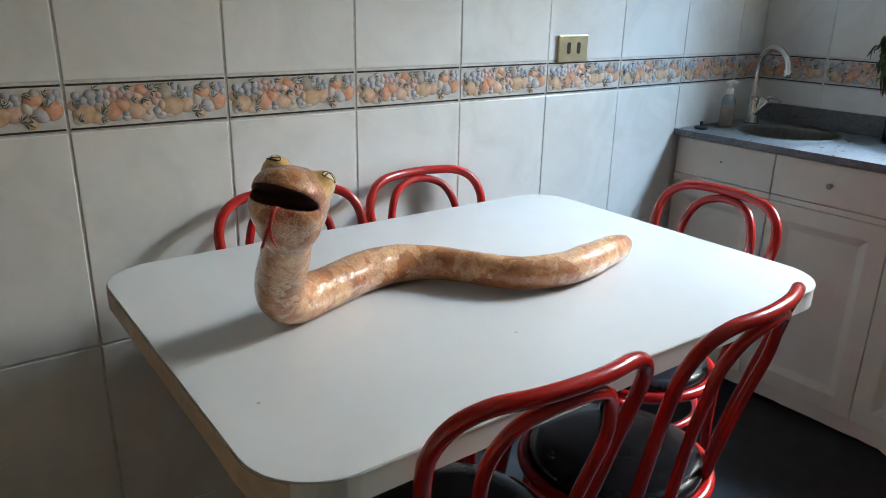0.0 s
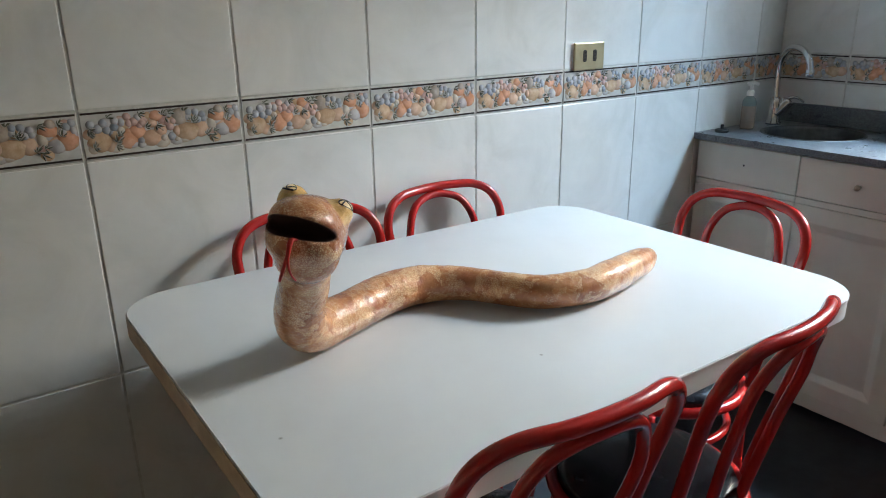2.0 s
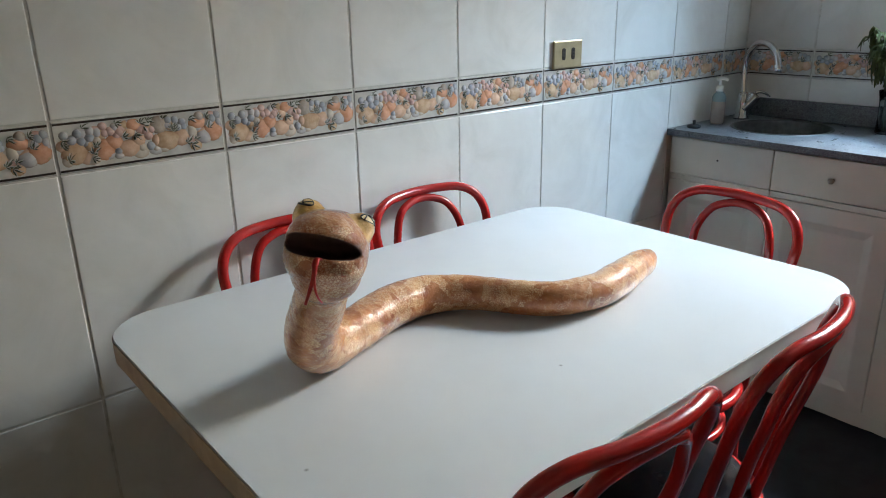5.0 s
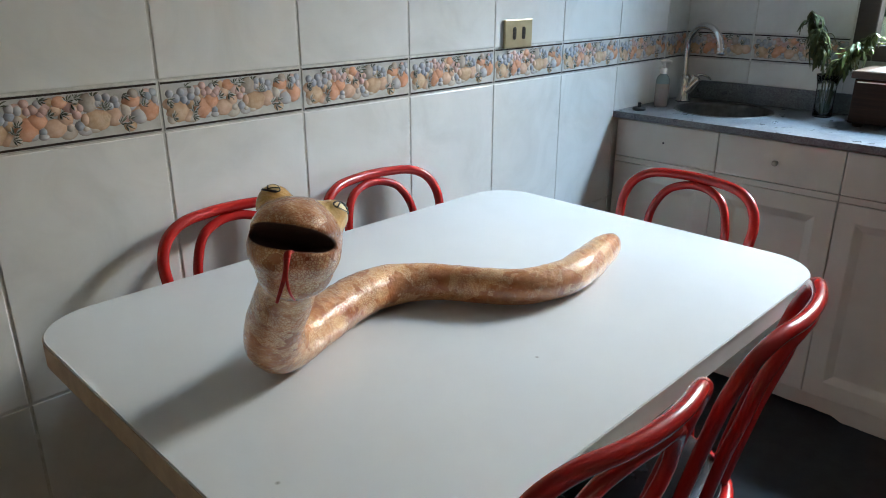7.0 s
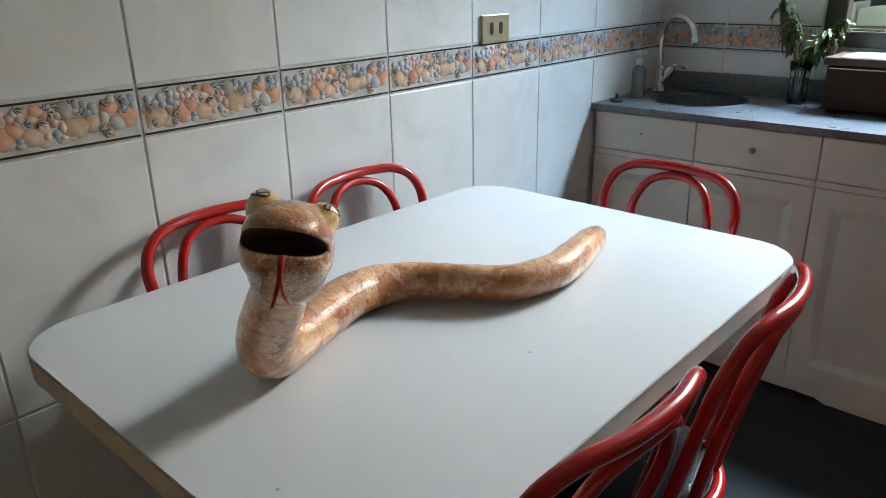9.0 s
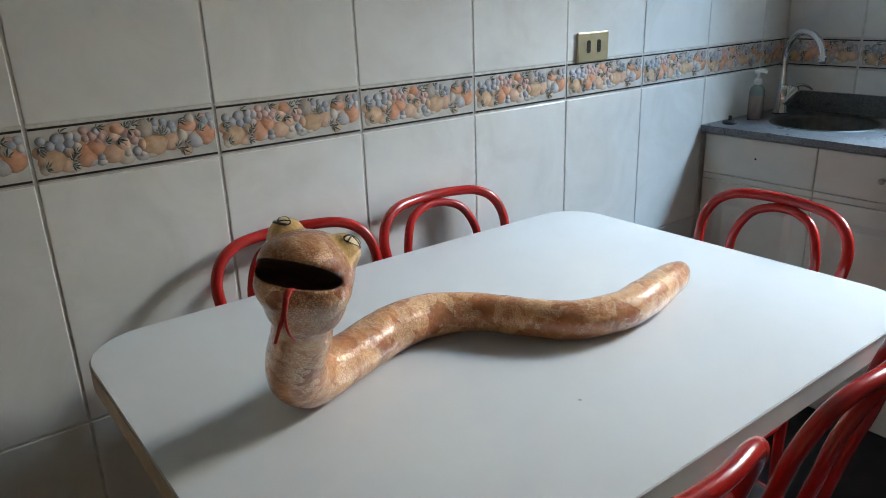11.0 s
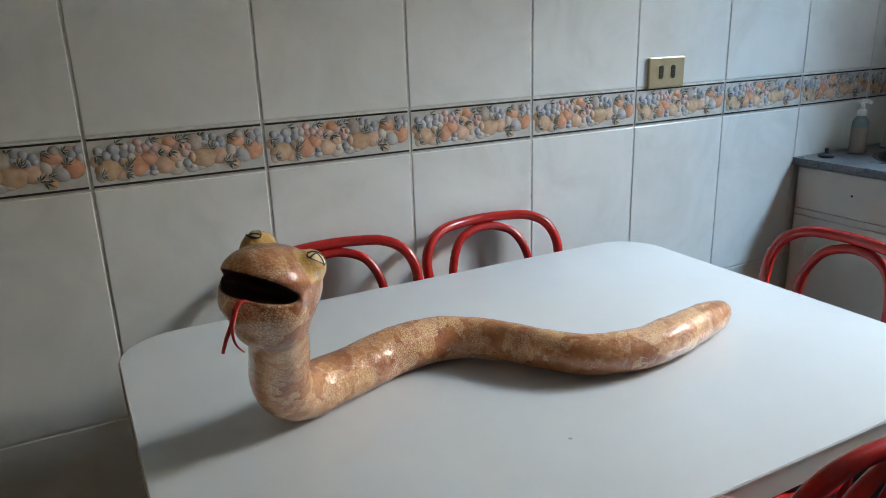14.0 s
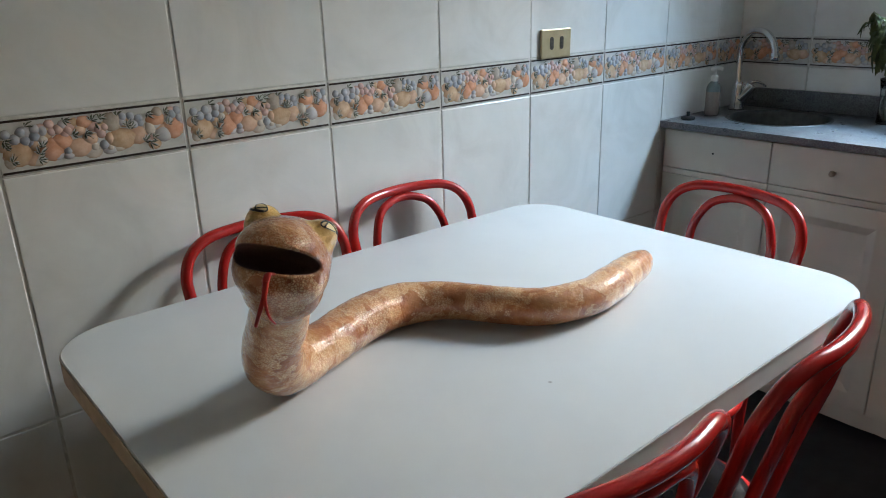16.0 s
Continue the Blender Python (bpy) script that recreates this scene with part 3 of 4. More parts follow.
    snout = ellipsoid(place(0.024, 0, 0.022), 0.042, 0.040, 0.026, 14)
    head = soft_min(soft_min(head, jaw, 0.012), snout, 0.012)
    eyes = [place(-0.013, 0.0330, 0.0268), place(-0.018, -0.0325, 0.0300)]
    sizes = [(0.0225, 0.0185, 0.0195), (0.0240, 0.0200, 0.0215)]
    for e, size in zip(eyes, sizes):
        head = soft_min(head, ellipsoid(e, *size), 0.006)
    joined = soft_min(field[s], head, 0.016)
    cav_o = place(0.046, 0.0005, 0.0175)
    cavity = ellipsoid(cav_o, 0.050, 0.0495, 0.0135, 24)
    field[s] = np.maximum(joined, -cavity)

    # surface: one vertex in each cell that the surface crosses
    inside = field < 0
    cells = np.zeros(shape - 1, int)
    corners = [(i, j, k) for i in (0, 1) for j in (0, 1) for k in (0, 1)]
    cut = lambda arr, c: arr[c[0]:shape[0] - 1 + c[0], c[1]:shape[1] - 1 + c[1], c[2]:shape[2] - 1 + c[2]]
    for c in corners:
        cells += cut(inside, c)
    mixed = (cells > 0) & (cells < 8)
    ids = np.full(mixed.shape, -1, int)
    idx = np.argwhere(mixed)
    ids[mixed] = np.arange(len(idx))
    total, count = np.zeros((len(idx), 3)), np.zeros(len(idx))
    values = {c: field[idx[:, 0] + c[0], idx[:, 1] + c[1], idx[:, 2] + c[2]] for c in corners}
    for a in corners:
        for axis in range(3):
            if a[axis]:
                continue
            b = tuple(1 if i == axis else a[i] for i in range(3))
            va, vb = values[a], values[b]
            hit = (va < 0) != (vb < 0)
            t = np.where(hit, va / np.where(hit, va - vb, 1), 0)
            p = np.array(a, float)[None] + t[:, None] * np.eye(3)[axis][None]
            total += p * hit[:, None]
            count += hit
    verts = lo + h * (idx + total / count[:, None])
    faces = []
    for axis in range(3):
        o1, o2 = (axis + 1) % 3, (axis + 2) % 3
        n = shape.copy()
        n[axis] -= 1
        g = [slice(1, shape[i] - 1) for i in range(3)]
        g[axis] = slice(0, shape[axis] - 1)
        g2 = list(g)
        g2[axis] = slice(1, shape[axis])
        a, b = inside[tuple(g)], inside[tuple(g2)]
        where = np.argwhere(a != b) + np.array([gg.start for gg in g])
        flip = a[a != b]
        quad = []
        for d1, d2 in ((-1, -1), (0, -1), (0, 0), (-1, 0)):
            w = where.copy()
            w[:, o1] += d1
            w[:, o2] += d2
            quad.append(ids[w[:, 0], w[:, 1], w[:, 2]])
        quad = np.stack(quad, 1)
        quad[~flip] = quad[~flip][:, ::-1]
        faces.append(quad)
    faces = np.concatenate(faces)

    # paint masks and a lumpy hand-made surface
    eye_mask, mouth_mask = np.zeros(len(verts)), np.zeros(len(verts))
    rel = verts - np.array(cav_o)
    u, v, w = (rel @ np.array(d) for d in (ahead, across, upward))
    ct, st = math.cos(radians(24)), math.sin(radians(24))
    u, w = u * ct + w * st, w * ct - u * st
    kk = np.sqrt((u / 0.050) ** 2 + (v / 0.0495) ** 2 + (w / 0.0135) ** 2)
    mouth_mask = np.clip((1.055 - kk) / 0.05, 0, 1)
    for e in eyes:
        r = verts - np.array(e)
        d = np.linalg.norm(r, axis=1)
        high = r @ np.array(upward)
        out = np.abs(r @ np.array(across))
        eye_mask = np.maximum(eye_mask, np.clip((0.0255 - d) / 0.002, 0, 1) * np.clip((high + 0.7 * out + 0.001) / 0.004, 0, 1))
    new_verts = []
    for p in verts:
        q = Vector(p)
        lump = 0.0016 * noise.noise(q * 22) + 0.0007 * noise.noise(q * 70)
        new_verts.append(lump)
    me = bpy.data.meshes.new("snake_sculpture")
    me.from_pydata(verts.tolist(), [], faces.tolist())
    me.update()
    normals = np.array([v.normal for v in me.vertices])
    quiet = np.clip((verts[:, 2] - base) / 0.012, 0, 1) * (1 - mouth_mask)
    moved = verts + normals * (np.array(new_verts) * quiet)[:, None]
    moved[:, 2] = np.maximum(moved[:, 2], base + 0.0003)

    # eye drawings and tongue join the same mesh
    bm = bmesh.new()
    for e, lean, size in zip(eyes, (0.75, -0.22), sizes):
        n = (upward * 0.90 + across * lean + ahead * 0.10).normalized()
        e1 = (ahead * 0.55 - across * (0.85 if lean > 0 else -0.85)).normalized()
        e1 = (e1 - n * e1.dot(n)).normalized()
        e2 = n.cross(e1)

        def on_eye(a, b, lift):
            way = (n + e1 * a + e2 * b).normalized()
            q = Vector((way.dot(ahead) / size[0], way.dot(across) / size[1], way.dot(upward) / size[2]))
            return e + way * (1.0 / q.length + lift)

        rows = []
        for i in range(9):
            a = -0.72 + 1.44 * i / 8
            wide = 0.36 * math.sqrt(max(0.0, 1 - (a / 0.72) ** 2)) + 0.02
            rows.append([bm.verts.new(on_eye(a, wide * (k / 3 - 1), 0.0003)) for k in range(7)])
        for r0, r1 in zip(rows, rows[1:]):
            for k in range(6):
                bm.faces.new((r0[k], r1[k], r1[k + 1], r0[k + 1])).material_index = 2
        start = len(bm.faces)
        rim = [on_eye(0.74 * math.cos(t), 0.40 * math.sin(t) * (1.0 if math.sin(t) < 0 else 0.75), -0.0001) for t in (2 * math.pi * k / 28 for k in range(28))]
        add_tube(bm, rim, 0.0008, 6, closed=True)
        brow = [on_eye(0.74 * math.cos(t), -0.40 * math.sin(t), -0.0002) for t in (math.pi * (0.12 + 0.76 * k / 14) for k in range(15))]
        add_tube(bm, brow, 0.0014, 6)
        add_tube(bm, [on_eye(-0.6 + 0.75 * k / 6, 0.30 - 0.62 * k / 6, 0.0001) for k in range(7)], 0.0010, 6)
        add_tube(bm, [on_eye(0.12 + 0.42 * k / 5, -0.30 + 0.52 * k / 5, 0.0001) for k in range(6)], 0.0010, 6)
        bm.faces.ensure_lookup_table()
        for f in bm.faces[start:]:
            f.material_index = 1
    start = len(bm.faces)
    root, lip = Vector((-0.8390, -0.7265, 1.0030)), Vector((-0.8505, -0.7365, 1.0095))
    split = Vector((-0.8560, -0.7410, 1.0040))
    stalk = spline([root, Vector((-0.8450, -0.7320, 1.0080)), lip, split], 6)
    add_tube(bm, stalk, 0.0040, 8, flat=0.45)
    for bends, r0 in (([(-0.8610, -0.7450, 0.9930), (-0.8680, -0.7470, 0.9800), (-0.873, -0.744, 0.964)], 0.0034), ([(-0.8610, -0.7465, 0.9920), (-0.8625, -0.7500, 0.9810), (-0.8600, -0.7500, 0.9710), (-0.853, -0.746, 0.961)], 0.0021)):
        arm = spline([split + Vector((0.0006, 0, 0.002))] + [Vector(q) for q in bends], 6)
        add_tube(bm, arm, [r0 * (1 - 0.45 * k / (len(arm) - 1)) for k in range(len(arm))], 7, flat=0.7)
    bm.faces.ensure_lookup_table()
    for f in bm.faces[start:]:
        f.material_index = 3
    extra = bpy.data.meshes.new("drawn")
    bmesh.ops.recalc_face_normals(bm, faces=bm.faces)
    bm.to_mesh(extra)
    bm.free()
    n0 = len(verts)
    all_verts = moved.tolist() + [tuple(v.co) for v in extra.vertices]
    all_faces = faces.tolist() + [tuple(i + n0 for i in f.vertices) for f in extra.polygons]
    slots = [0] * len(faces) + [f.material_index for f in extra.polygons]
    bpy.data.meshes.remove(extra)
    bpy.data.meshes.remove(me)
    me = bpy.data.meshes.new("snake_sculpture")
    me.from_pydata(all_verts, [], all_faces)
    me.polygons.foreach_set("material_index", slots)
    pad = np.zeros(len(all_verts) - n0)
    for name, mask in (("eye_paint", eye_mask), ("mouth_paint", mouth_mask)):
        me.attributes.new(name, "FLOAT", "POINT").data.foreach_set("value", np.concatenate([mask, pad]))
    for m in (SKIN, INK, EYE_WHITE, TONGUE):
        me.materials.append(m)
    me.shade_smooth()
    me.update()
    return tagged(new("snake_sculpture", me), "varnished brown papier-mache snake with open mouth lying on the table", "sculpture")


snake()

# ---- sink unit ----
CX, CZ = 0.943, 0.850            # front edge and top of the worktop
FX = CX + 0.015                  # face of the doors
UNITS = [(-0.010, -0.372), (-0.372, -0.740), (-0.740, -1.110), (-1.110, -1.478), (-1.478, -1.846)]


def panel_door(y0, y1, z0, z1):
    """A painted door with a recessed, moulded middle panel, face towards -x."""
    bm = bmesh.new()
    rim = 0.054
    levels = [(0.0, 0.018), (0.0, 0.002), (0.002, 0.0), (rim - 0.004, 0.0), (rim, 0.0006), (rim + 0.010, 0.0042), (rim + 0.022, 0.0082), (rim + 0.028, 0.0088), (rim + 0.045, 0.0088)]
    rings = []
    for inset, depth in levels:
        rings.append([bm.verts.new((FX + depth, y, z)) for y, z in ((y0 - inset, z0 + inset), (y1 + inset, z0 + inset), (y1 + inset, z1 - inset), (y0 - inset, z1 - inset))])
    for a, b in zip(rings, rings[1:]):
        for k in range(4):
            bm.faces.new((a[k], a[(k + 1) % 4], b[(k + 1) % 4], b[k]))
    bm.faces.new(rings[-1])
    bm.faces.new(rings[0][::-1])
    return bm


def knob(y, z, parent):
    bm = lathe([(0.0, 0.0), (0.0045, 0.0), (0.0045, 0.007), (0.0080, 0.012), (0.0090, 0.017), (0.0072, 0.022), (0.0, 0.024)], 20)
    bmesh.ops.transform(bm, matrix=pose(FX, y, z, 0, -90, 0), verts=bm.verts)
    return part("knob", bm, KNOB, parent, "small dull round knob", smooth=True)


for n, (y0, y1) in enumerate(UNITS):
    g = 0.0012
    unit = thing("sink_cabinet", "cream painted base cabinet with a drawer and a panelled door", "cabinet", group="cabinets under the worktop")
    bm = bmesh.new()
    add_box(bm, FX + 0.019, EAST, y1 + 0.0005, y0 - 0.0005, 0.062, 0.660 if n < 2 else 0.815)
    part("carcass", bm, PAINT, unit)
    # sheet behind the fronts, its dark colour standing in for the gaps' shade
    part("dark_gap", box(FX + 0.0125, FX + 0.0185, y1 + 0.0012, y0 - 0.0012, 0.064, 0.827), GAP, unit, "dark sheet for the shade between fronts")
    part("rail", box(FX + 0.001, FX + 0.017, y1 + 0.001, y0 - 0.001, 0.679, 0.697, 0.001), PAINT, unit)
    drawer = part("drawer_front", box(FX, FX + 0.017, y1 + g, y0 - g, 0.699, 0.8235, 0.0025), PAINT, unit)
    if n == 0:
        # flat disc, its dark colour standing in for the hole's shaded depth
        part("screw_hole", lathe([(0.0, 0.0), (0.0035, 0.0), (0.0035, 0.0004), (0.0, 0.0004)], 10), GAP, drawer, "dark disc for the shade in an empty knob hole", at=pose(FX - 0.0002, -0.188, 0.764, 0, -90, 0))
    else:
        knob((y0 + y1) / 2, 0.761, drawer)
    part("door", panel_door(y0 - g, y1 + g, 0.066, 0.677), PAINT, unit)
# the painted board along the floor, broken off towards the corner
bm = bmesh.new()
for k in range(60):
    ya, yb = -0.006 - k * 0.0307, -0.006 - (k + 1) * 0.0307
    def low_edge(y):
        ragged = 0.004 * noise.noise((y * 60, 3.1, 0)) + 0.002 * noise.noise((y * 170, 1.0, 0))
        return (0.014 if y > -0.86 else 0.001) + max(0.0, ragged)
    za, zb = low_edge(ya), low_edge(yb)
    q = [(FX + 0.008, ya, za), (FX + 0.008, yb, zb), (FX + 0.008, yb, 0.0655), (FX + 0.008, ya, 0.0655)]
    front = [bm.verts.new(p) for p in q]
    back = [bm.verts.new((p[0] + 0.012, p[1], p[2])) for p in q]
    bm.faces.new(front)
    bm.faces.new((front[0], front[1], back[1], back[0]))
    bm.faces.new((front[2], front[3], back[3], back[2]))
tagged(part("plinth_board", bm, PAINT), "cream painted plinth board with a chipped lower edge", "plinth", kind="structure")
# solid block, coloured dark for the shade behind the plinth board
tagged(part("plinth_backing", box(FX + 0.03, EAST, -1.846, -0.006, 0.0, 0.061), GAP), "dark block for the shade under the cabinets", "plinth", kind="structure")

SINK = (1.215, -0.262, 0.152)
# worktop with a round hole
bm = bmesh.new()
n = 64
sx, sy, sr = SINK
y_end = -1.846
ring_t, ring_b, out_t, out_b = [], [], [], []
for k in range(n):
    a = 2 * math.pi * k / n
    c, s_ = math.cos(a), math.sin(a)
    ring_t.append(bm.verts.new((sx + sr * c, sy + sr * s_, CZ)))
    ring_b.append(bm.verts.new((sx + sr * c, sy + sr * s_, CZ - 0.021)))
    far = min(((EAST - sx) if c > 0 else (sx - CX)) / max(abs(c), 1e-6), ((-0.0 - sy) if s_ > 0 else (sy + 0.52)) / max(abs(s_), 1e-6))
    px, py = sx + far * c, sy + far * s_
    out_t.append(bm.verts.new((px, py, CZ)))
    out_b.append(bm.verts.new((px, py, CZ - 0.021)))
for k in range(n):
    j = (k + 1) % n
    bm.faces.new((ring_t[k], ring_t[j], out_t[j], out_t[k]))
    bm.faces.new((ring_b[j], ring_b[k], out_b[k], out_b[j]))
    bm.faces.new((ring_t[j], ring_t[k], ring_b[k], ring_b[j]))
    bm.faces.new((out_t[k], out_t[j], out_b[j], out_b[k]))
# square corners and the long rest
for x, y in ((CX, 0.0), (EAST, 0.0), (CX, -0.52), (EAST, -0.52)):
    near = sorted(range(n), key=lambda k: (out_t[k].co - Vector((x, y, CZ))).length)[:2]
    a, b = near
    t, u = bm.verts.new((x, y, CZ)), bm.verts.new((x, y, CZ - 0.021))
    bm.faces.new((out_t[a], out_t[b], t))
    bm.faces.new((out_b[a], out_b[b], u))
    bm.faces.new((out_t[a], t, u, out_b[a]))
    bm.faces.new((out_t[b], t, u, out_b[b]))
add_box(bm, CX, EAST, y_end, -0.52, CZ - 0.021, CZ)
tagged(part("worktop", bm, GRANITE), "grey speckled granite worktop with a round cut-out", "worktop")
tagged(part("splashback", box(EAST - 0.017, EAST - 0.001, y_end, -0.0035, CZ + 0.001, 0.919, 0.002), GRANITE), "low grey granite upstand along the tiles", "splashback")

basin = thing("sink_basin", "round stainless steel basin set in the worktop", "sink", pose(sx, sy, 0))
part("bowl", lathe([(0.162, CZ + 0.0006), (0.161, CZ + 0.0022), (0.156, CZ + 0.0026), (0.151, CZ + 0.0008), (0.148, CZ - 0.010), (0.142, CZ - 0.10), (0.120, CZ - 0.135), (0.030, CZ - 0.150), (0.030, CZ - 0.155), (0.0, CZ - 0.155)], 56), STEEL, basin, smooth=True)
part("drain", lathe([(0.024, CZ - 0.1535), (0.022, CZ - 0.151), (0.010, CZ - 0.152), (0.0, CZ - 0.153)], 24), CHROME, basin, smooth=True)

tap = thing("kitchen_tap", "chrome swan-neck mixer tap with a side lever", "tap", pose(1.306, -0.066, CZ))
part("base", lathe([(0.0, 0.0), (0.027, 0.0), (0.027, 0.006), (0.022, 0.012), (0.020, 0.055), (0.021, 0.085), (0.014, 0.096), (0.0, 0.098)], 28), CHROME, tap, smooth=True)
part("spout", tube(spline([(0, 0, 0.09), (0.003, 0.006, 0.15), (0, 0.004, 0.205), (-0.008, -0.017, 0.244), (-0.035, -0.056, 0.268), (-0.070, -0.110, 0.266), (-0.096, -0.150, 0.242), (-0.105, -0.165, 0.210), (-0.107, -0.168, 0.194)], 7), 0.0110, 16), CHROME, tap, smooth=True)
part("nozzle", lathe([(0.0, -0.010), (0.0125, -0.010), (0.0135, 0.0), (0.0135, 0.014), (0.0, 0.0145)], 20), CHROME, tap, at=pose(-0.107, -0.168, 0.192), smooth=True)
part("cartridge", tube(spline([(0.0, 0.0, 0.034), (0.013, -0.014, 0.056), (0.026, -0.028, 0.078), (0.031, -0.033, 0.088)], 5), [0.0215] * 11 + [0.021, 0.019, 0.015, 0.010, 0.004], 18), CHROME, tap, smooth=True)
part("lever", tube(spline([(0.028, -0.030, 0.092), (0.040, -0.043, 0.095), (0.054, -0.058, 0.088), (0.064, -0.068, 0.078)], 5), [0.0062 - 0.0002 * k for k in range(16)], 12), CHROME, tap, smooth=True)

plug = thing("sink_plug", "black rubber sink plug lying on the worktop", "plug", pose(1.017, -0.055, CZ))
part("disc", lathe([(0.0, 0.0), (0.021, 0.0), (0.023, 0.004), (0.022, 0.009), (0.013, 0.011), (0.0, 0.0115)], 24), RUBBER, plug, smooth=True)
part("stub", lathe([(0.0055, 0.010), (0.005, 0.020), (0.0065, 0.023), (0.004, 0.026), (0.0, 0.026)], 14), RUBBER, plug, smooth=True)

soap = thing("soap_dispenser", "clear pump bottle half full of peach liquid soap", "soap bottle", pose(1.150, -0.062, CZ))
part("bottle", lathe([(0.0, 0.0), (0.0215, 0.0), (0.0238, 0.004), (0.0238, 0.072), (0.0238, 0.078)], 28), SOAP_LIQUID, soap, "peach soap seen through clear plastic", smooth=True)
part("shoulder", lathe([(0.0238, 0.078), (0.0232, 0.092), (0.0185, 0.103), (0.0125, 0.108), (0.012, 0.113), (0.0, 0.113)], 28), SOAP_TEAL, soap, "teal tinted empty shoulder", smooth=True)
part("collar", lathe([(0.0125, 0.112), (0.0130, 0.125), (0.0090, 0.131), (0.0, 0.131)], 20), PUMP_WHITE, soap, smooth=True)
bm = tube([Vector((0, 0, 0.129)), Vector((0, 0, 0.150))], 0.0048, 12)
add_tube(bm, spline([(-0.009, 0.008, 0.150), (0, 0, 0.154), (0.009, -0.009, 0.154), (0.017, -0.017, 0.150)], 4), 0.0058, 10)
part("pump", bm, PUMP_WHITE, soap, "white pump head", smooth=True)

# ---- vase and plant ----
VX, VY = 1.320, -0.545
vase = thing("glass_vase", "clear glass vase with water and cut stems", "vase", pose(VX, VY, CZ))
part("glass", lathe([(0.0, 0.0), (0.026, 0.0), (0.030, 0.004), (0.028, 0.05), (0.030, 0.10), (0.036, 0.135), (0.0335, 0.135), (0.0275, 0.10), (0.0255, 0.05), (0.027, 0.008), (0.0, 0.008)], 28), VASE_GLASS, vase, smooth=True)
part("water", lathe([(0.0, 0.009), (0.0262, 0.009), (0.0248, 0.05), (0.0258, 0.085), (0.0, 0.085)], 24), WATER, vase, smooth=True)


def leaf_mesh(length, width, droop, seed, material):
    r = random.Random(seed)
    bm = bmesh.new()
    n = 9
    rows = []
    twist = r.uniform(-0.5, 0.5)
    for i in range(n + 1):
        t = i / n
        ang = droop * t * t
        x = length * t * (1 - 0.25 * t * droop / 2)
        z = -length * 0.55 * droop / 2 * t * t + 0.004 * math.sin(t * 9 + seed)
        w = width * (math.sin(math.pi * min(1.0, t * 0.93 + 0.05)) ** 0.8) + 0.0006
        a = twist * t
        rows.append([bm.verts.new((x, s * w * math.cos(a), z + abs(s) * w * 0.35 + s * w * math.sin(a))) for s in (-1, -0.5, 0, 0.5, 1)])
    for r0, r1 in zip(rows, rows[1:]):
        for k in range(4):
            bm.faces.new((r0[k], r1[k], r1[k + 1], r0[k + 1]))
    bmesh.ops.recalc_face_normals(bm, faces=bm.faces)
    bmesh.ops.solidify(bm, geom=bm.faces[:], thickness=0.0006)
    me = bpy.data.meshes.new("leaf")
    bm.to_mesh(me)
    bm.free()
    me.materials.append(material)
    me.shade_smooth()
    return me


plant = thing("cut_branches", "drooping green leafy branches standing in a glass vase", "plant", pose(VX, VY, CZ + 0.010))
leaves, backlit = ([leaf_mesh(0.046 + 0.010 * k, 0.0048 + 0.0010 * (k % 3), 1.3 + 0.25 * k, k, m) for k in range(4)] for m in (LEAF, BACKLIT_LEAF))
rnd = random.Random(11)
STEMS = [[(0.006, 0.006, 0.0), (0.0, 0.022, 0.13), (-0.010, 0.050, 0.22), (-0.02, 0.078, 0.318)],
         [(-0.008, 0.004, 0.0), (-0.012, 0.014, 0.13), (-0.022, 0.030, 0.20), (-0.03, 0.040, 0.255)],
         [(0.004, -0.008, 0.0), (0.002, -0.024, 0.13), (-0.004, -0.066, 0.20), (0.0, -0.112, 0.262)],
         [(-0.004, -0.004, 0.0), (-0.014, -0.012, 0.13), (-0.026, -0.034, 0.17), (-0.034, -0.050, 0.19)],
         [(0.002, 0.004, 0.0), (-0.006, 0.006, 0.13), (-0.012, 0.022, 0.22), (-0.022, 0.046, 0.275)],
         [(0.0, -0.006, 0.0), (-0.004, -0.020, 0.13), (-0.012, -0.048, 0.20), (-0.020, -0.074, 0.228)]]
for n, st in enumerate(STEMS):
    path = spline(st, 8)
    part("stem", tube(path, [0.0030 - 0.0016 * k / (len(path) - 1) for k in range(len(path))], 8), STEM, plant, smooth=True)
    count = (52, 40, 46, 30, 36, 34)[n]
    for k in range(count):
        low = (0.62, 0.64, 0.46, 0.50, 0.62, 0.46)[n]
        f = low + (1 - low) * (k + rnd.random()) / count
        i = min(int(f * (len(path) - 1)), len(path) - 1)
        # branches 2 and 5 mix in leaves with the backlight painted in
        ob = new("leaf", (backlit if n in (2, 5) and rnd.random() < 0.55 else leaves)[rnd.randrange(4)])
        ob.parent = plant
        ob.matrix_basis = Matrix.Translation(path[i]) @ Matrix.Rotation(k * 2.4 + rnd.uniform(-0.4, 0.4), 4, "Z") @ Matrix.Rotation(radians(rnd.uniform(-10, 68)), 4, "Y") @ Matrix.Diagonal((rnd.uniform(0.75, 1.15),) * 3 + (1,))

# ---- wooden box on the worktop ----
chest = thing("bread_box", "dark brown wooden bread box with a pale panel in its lid", "box", pose(1.195, -0.650, CZ))
part("body", box(0.010, 0.190, -0.420, -0.004, 0.010, 0.140, 0.003), DARK_WOOD, chest)
lid = part("lid", box(0.0, 0.200, -0.430, 0.006, 0.142, 0.165, 0.004), LID_WOOD, chest, "brown wooden lid with a rounded edge")
part("lid_panel", box(0.012, 0.192, -0.422, -0.040, 0.1650, 0.1670, 0.0008), PALE_LID, lid, "pale grey panel let into the lid")
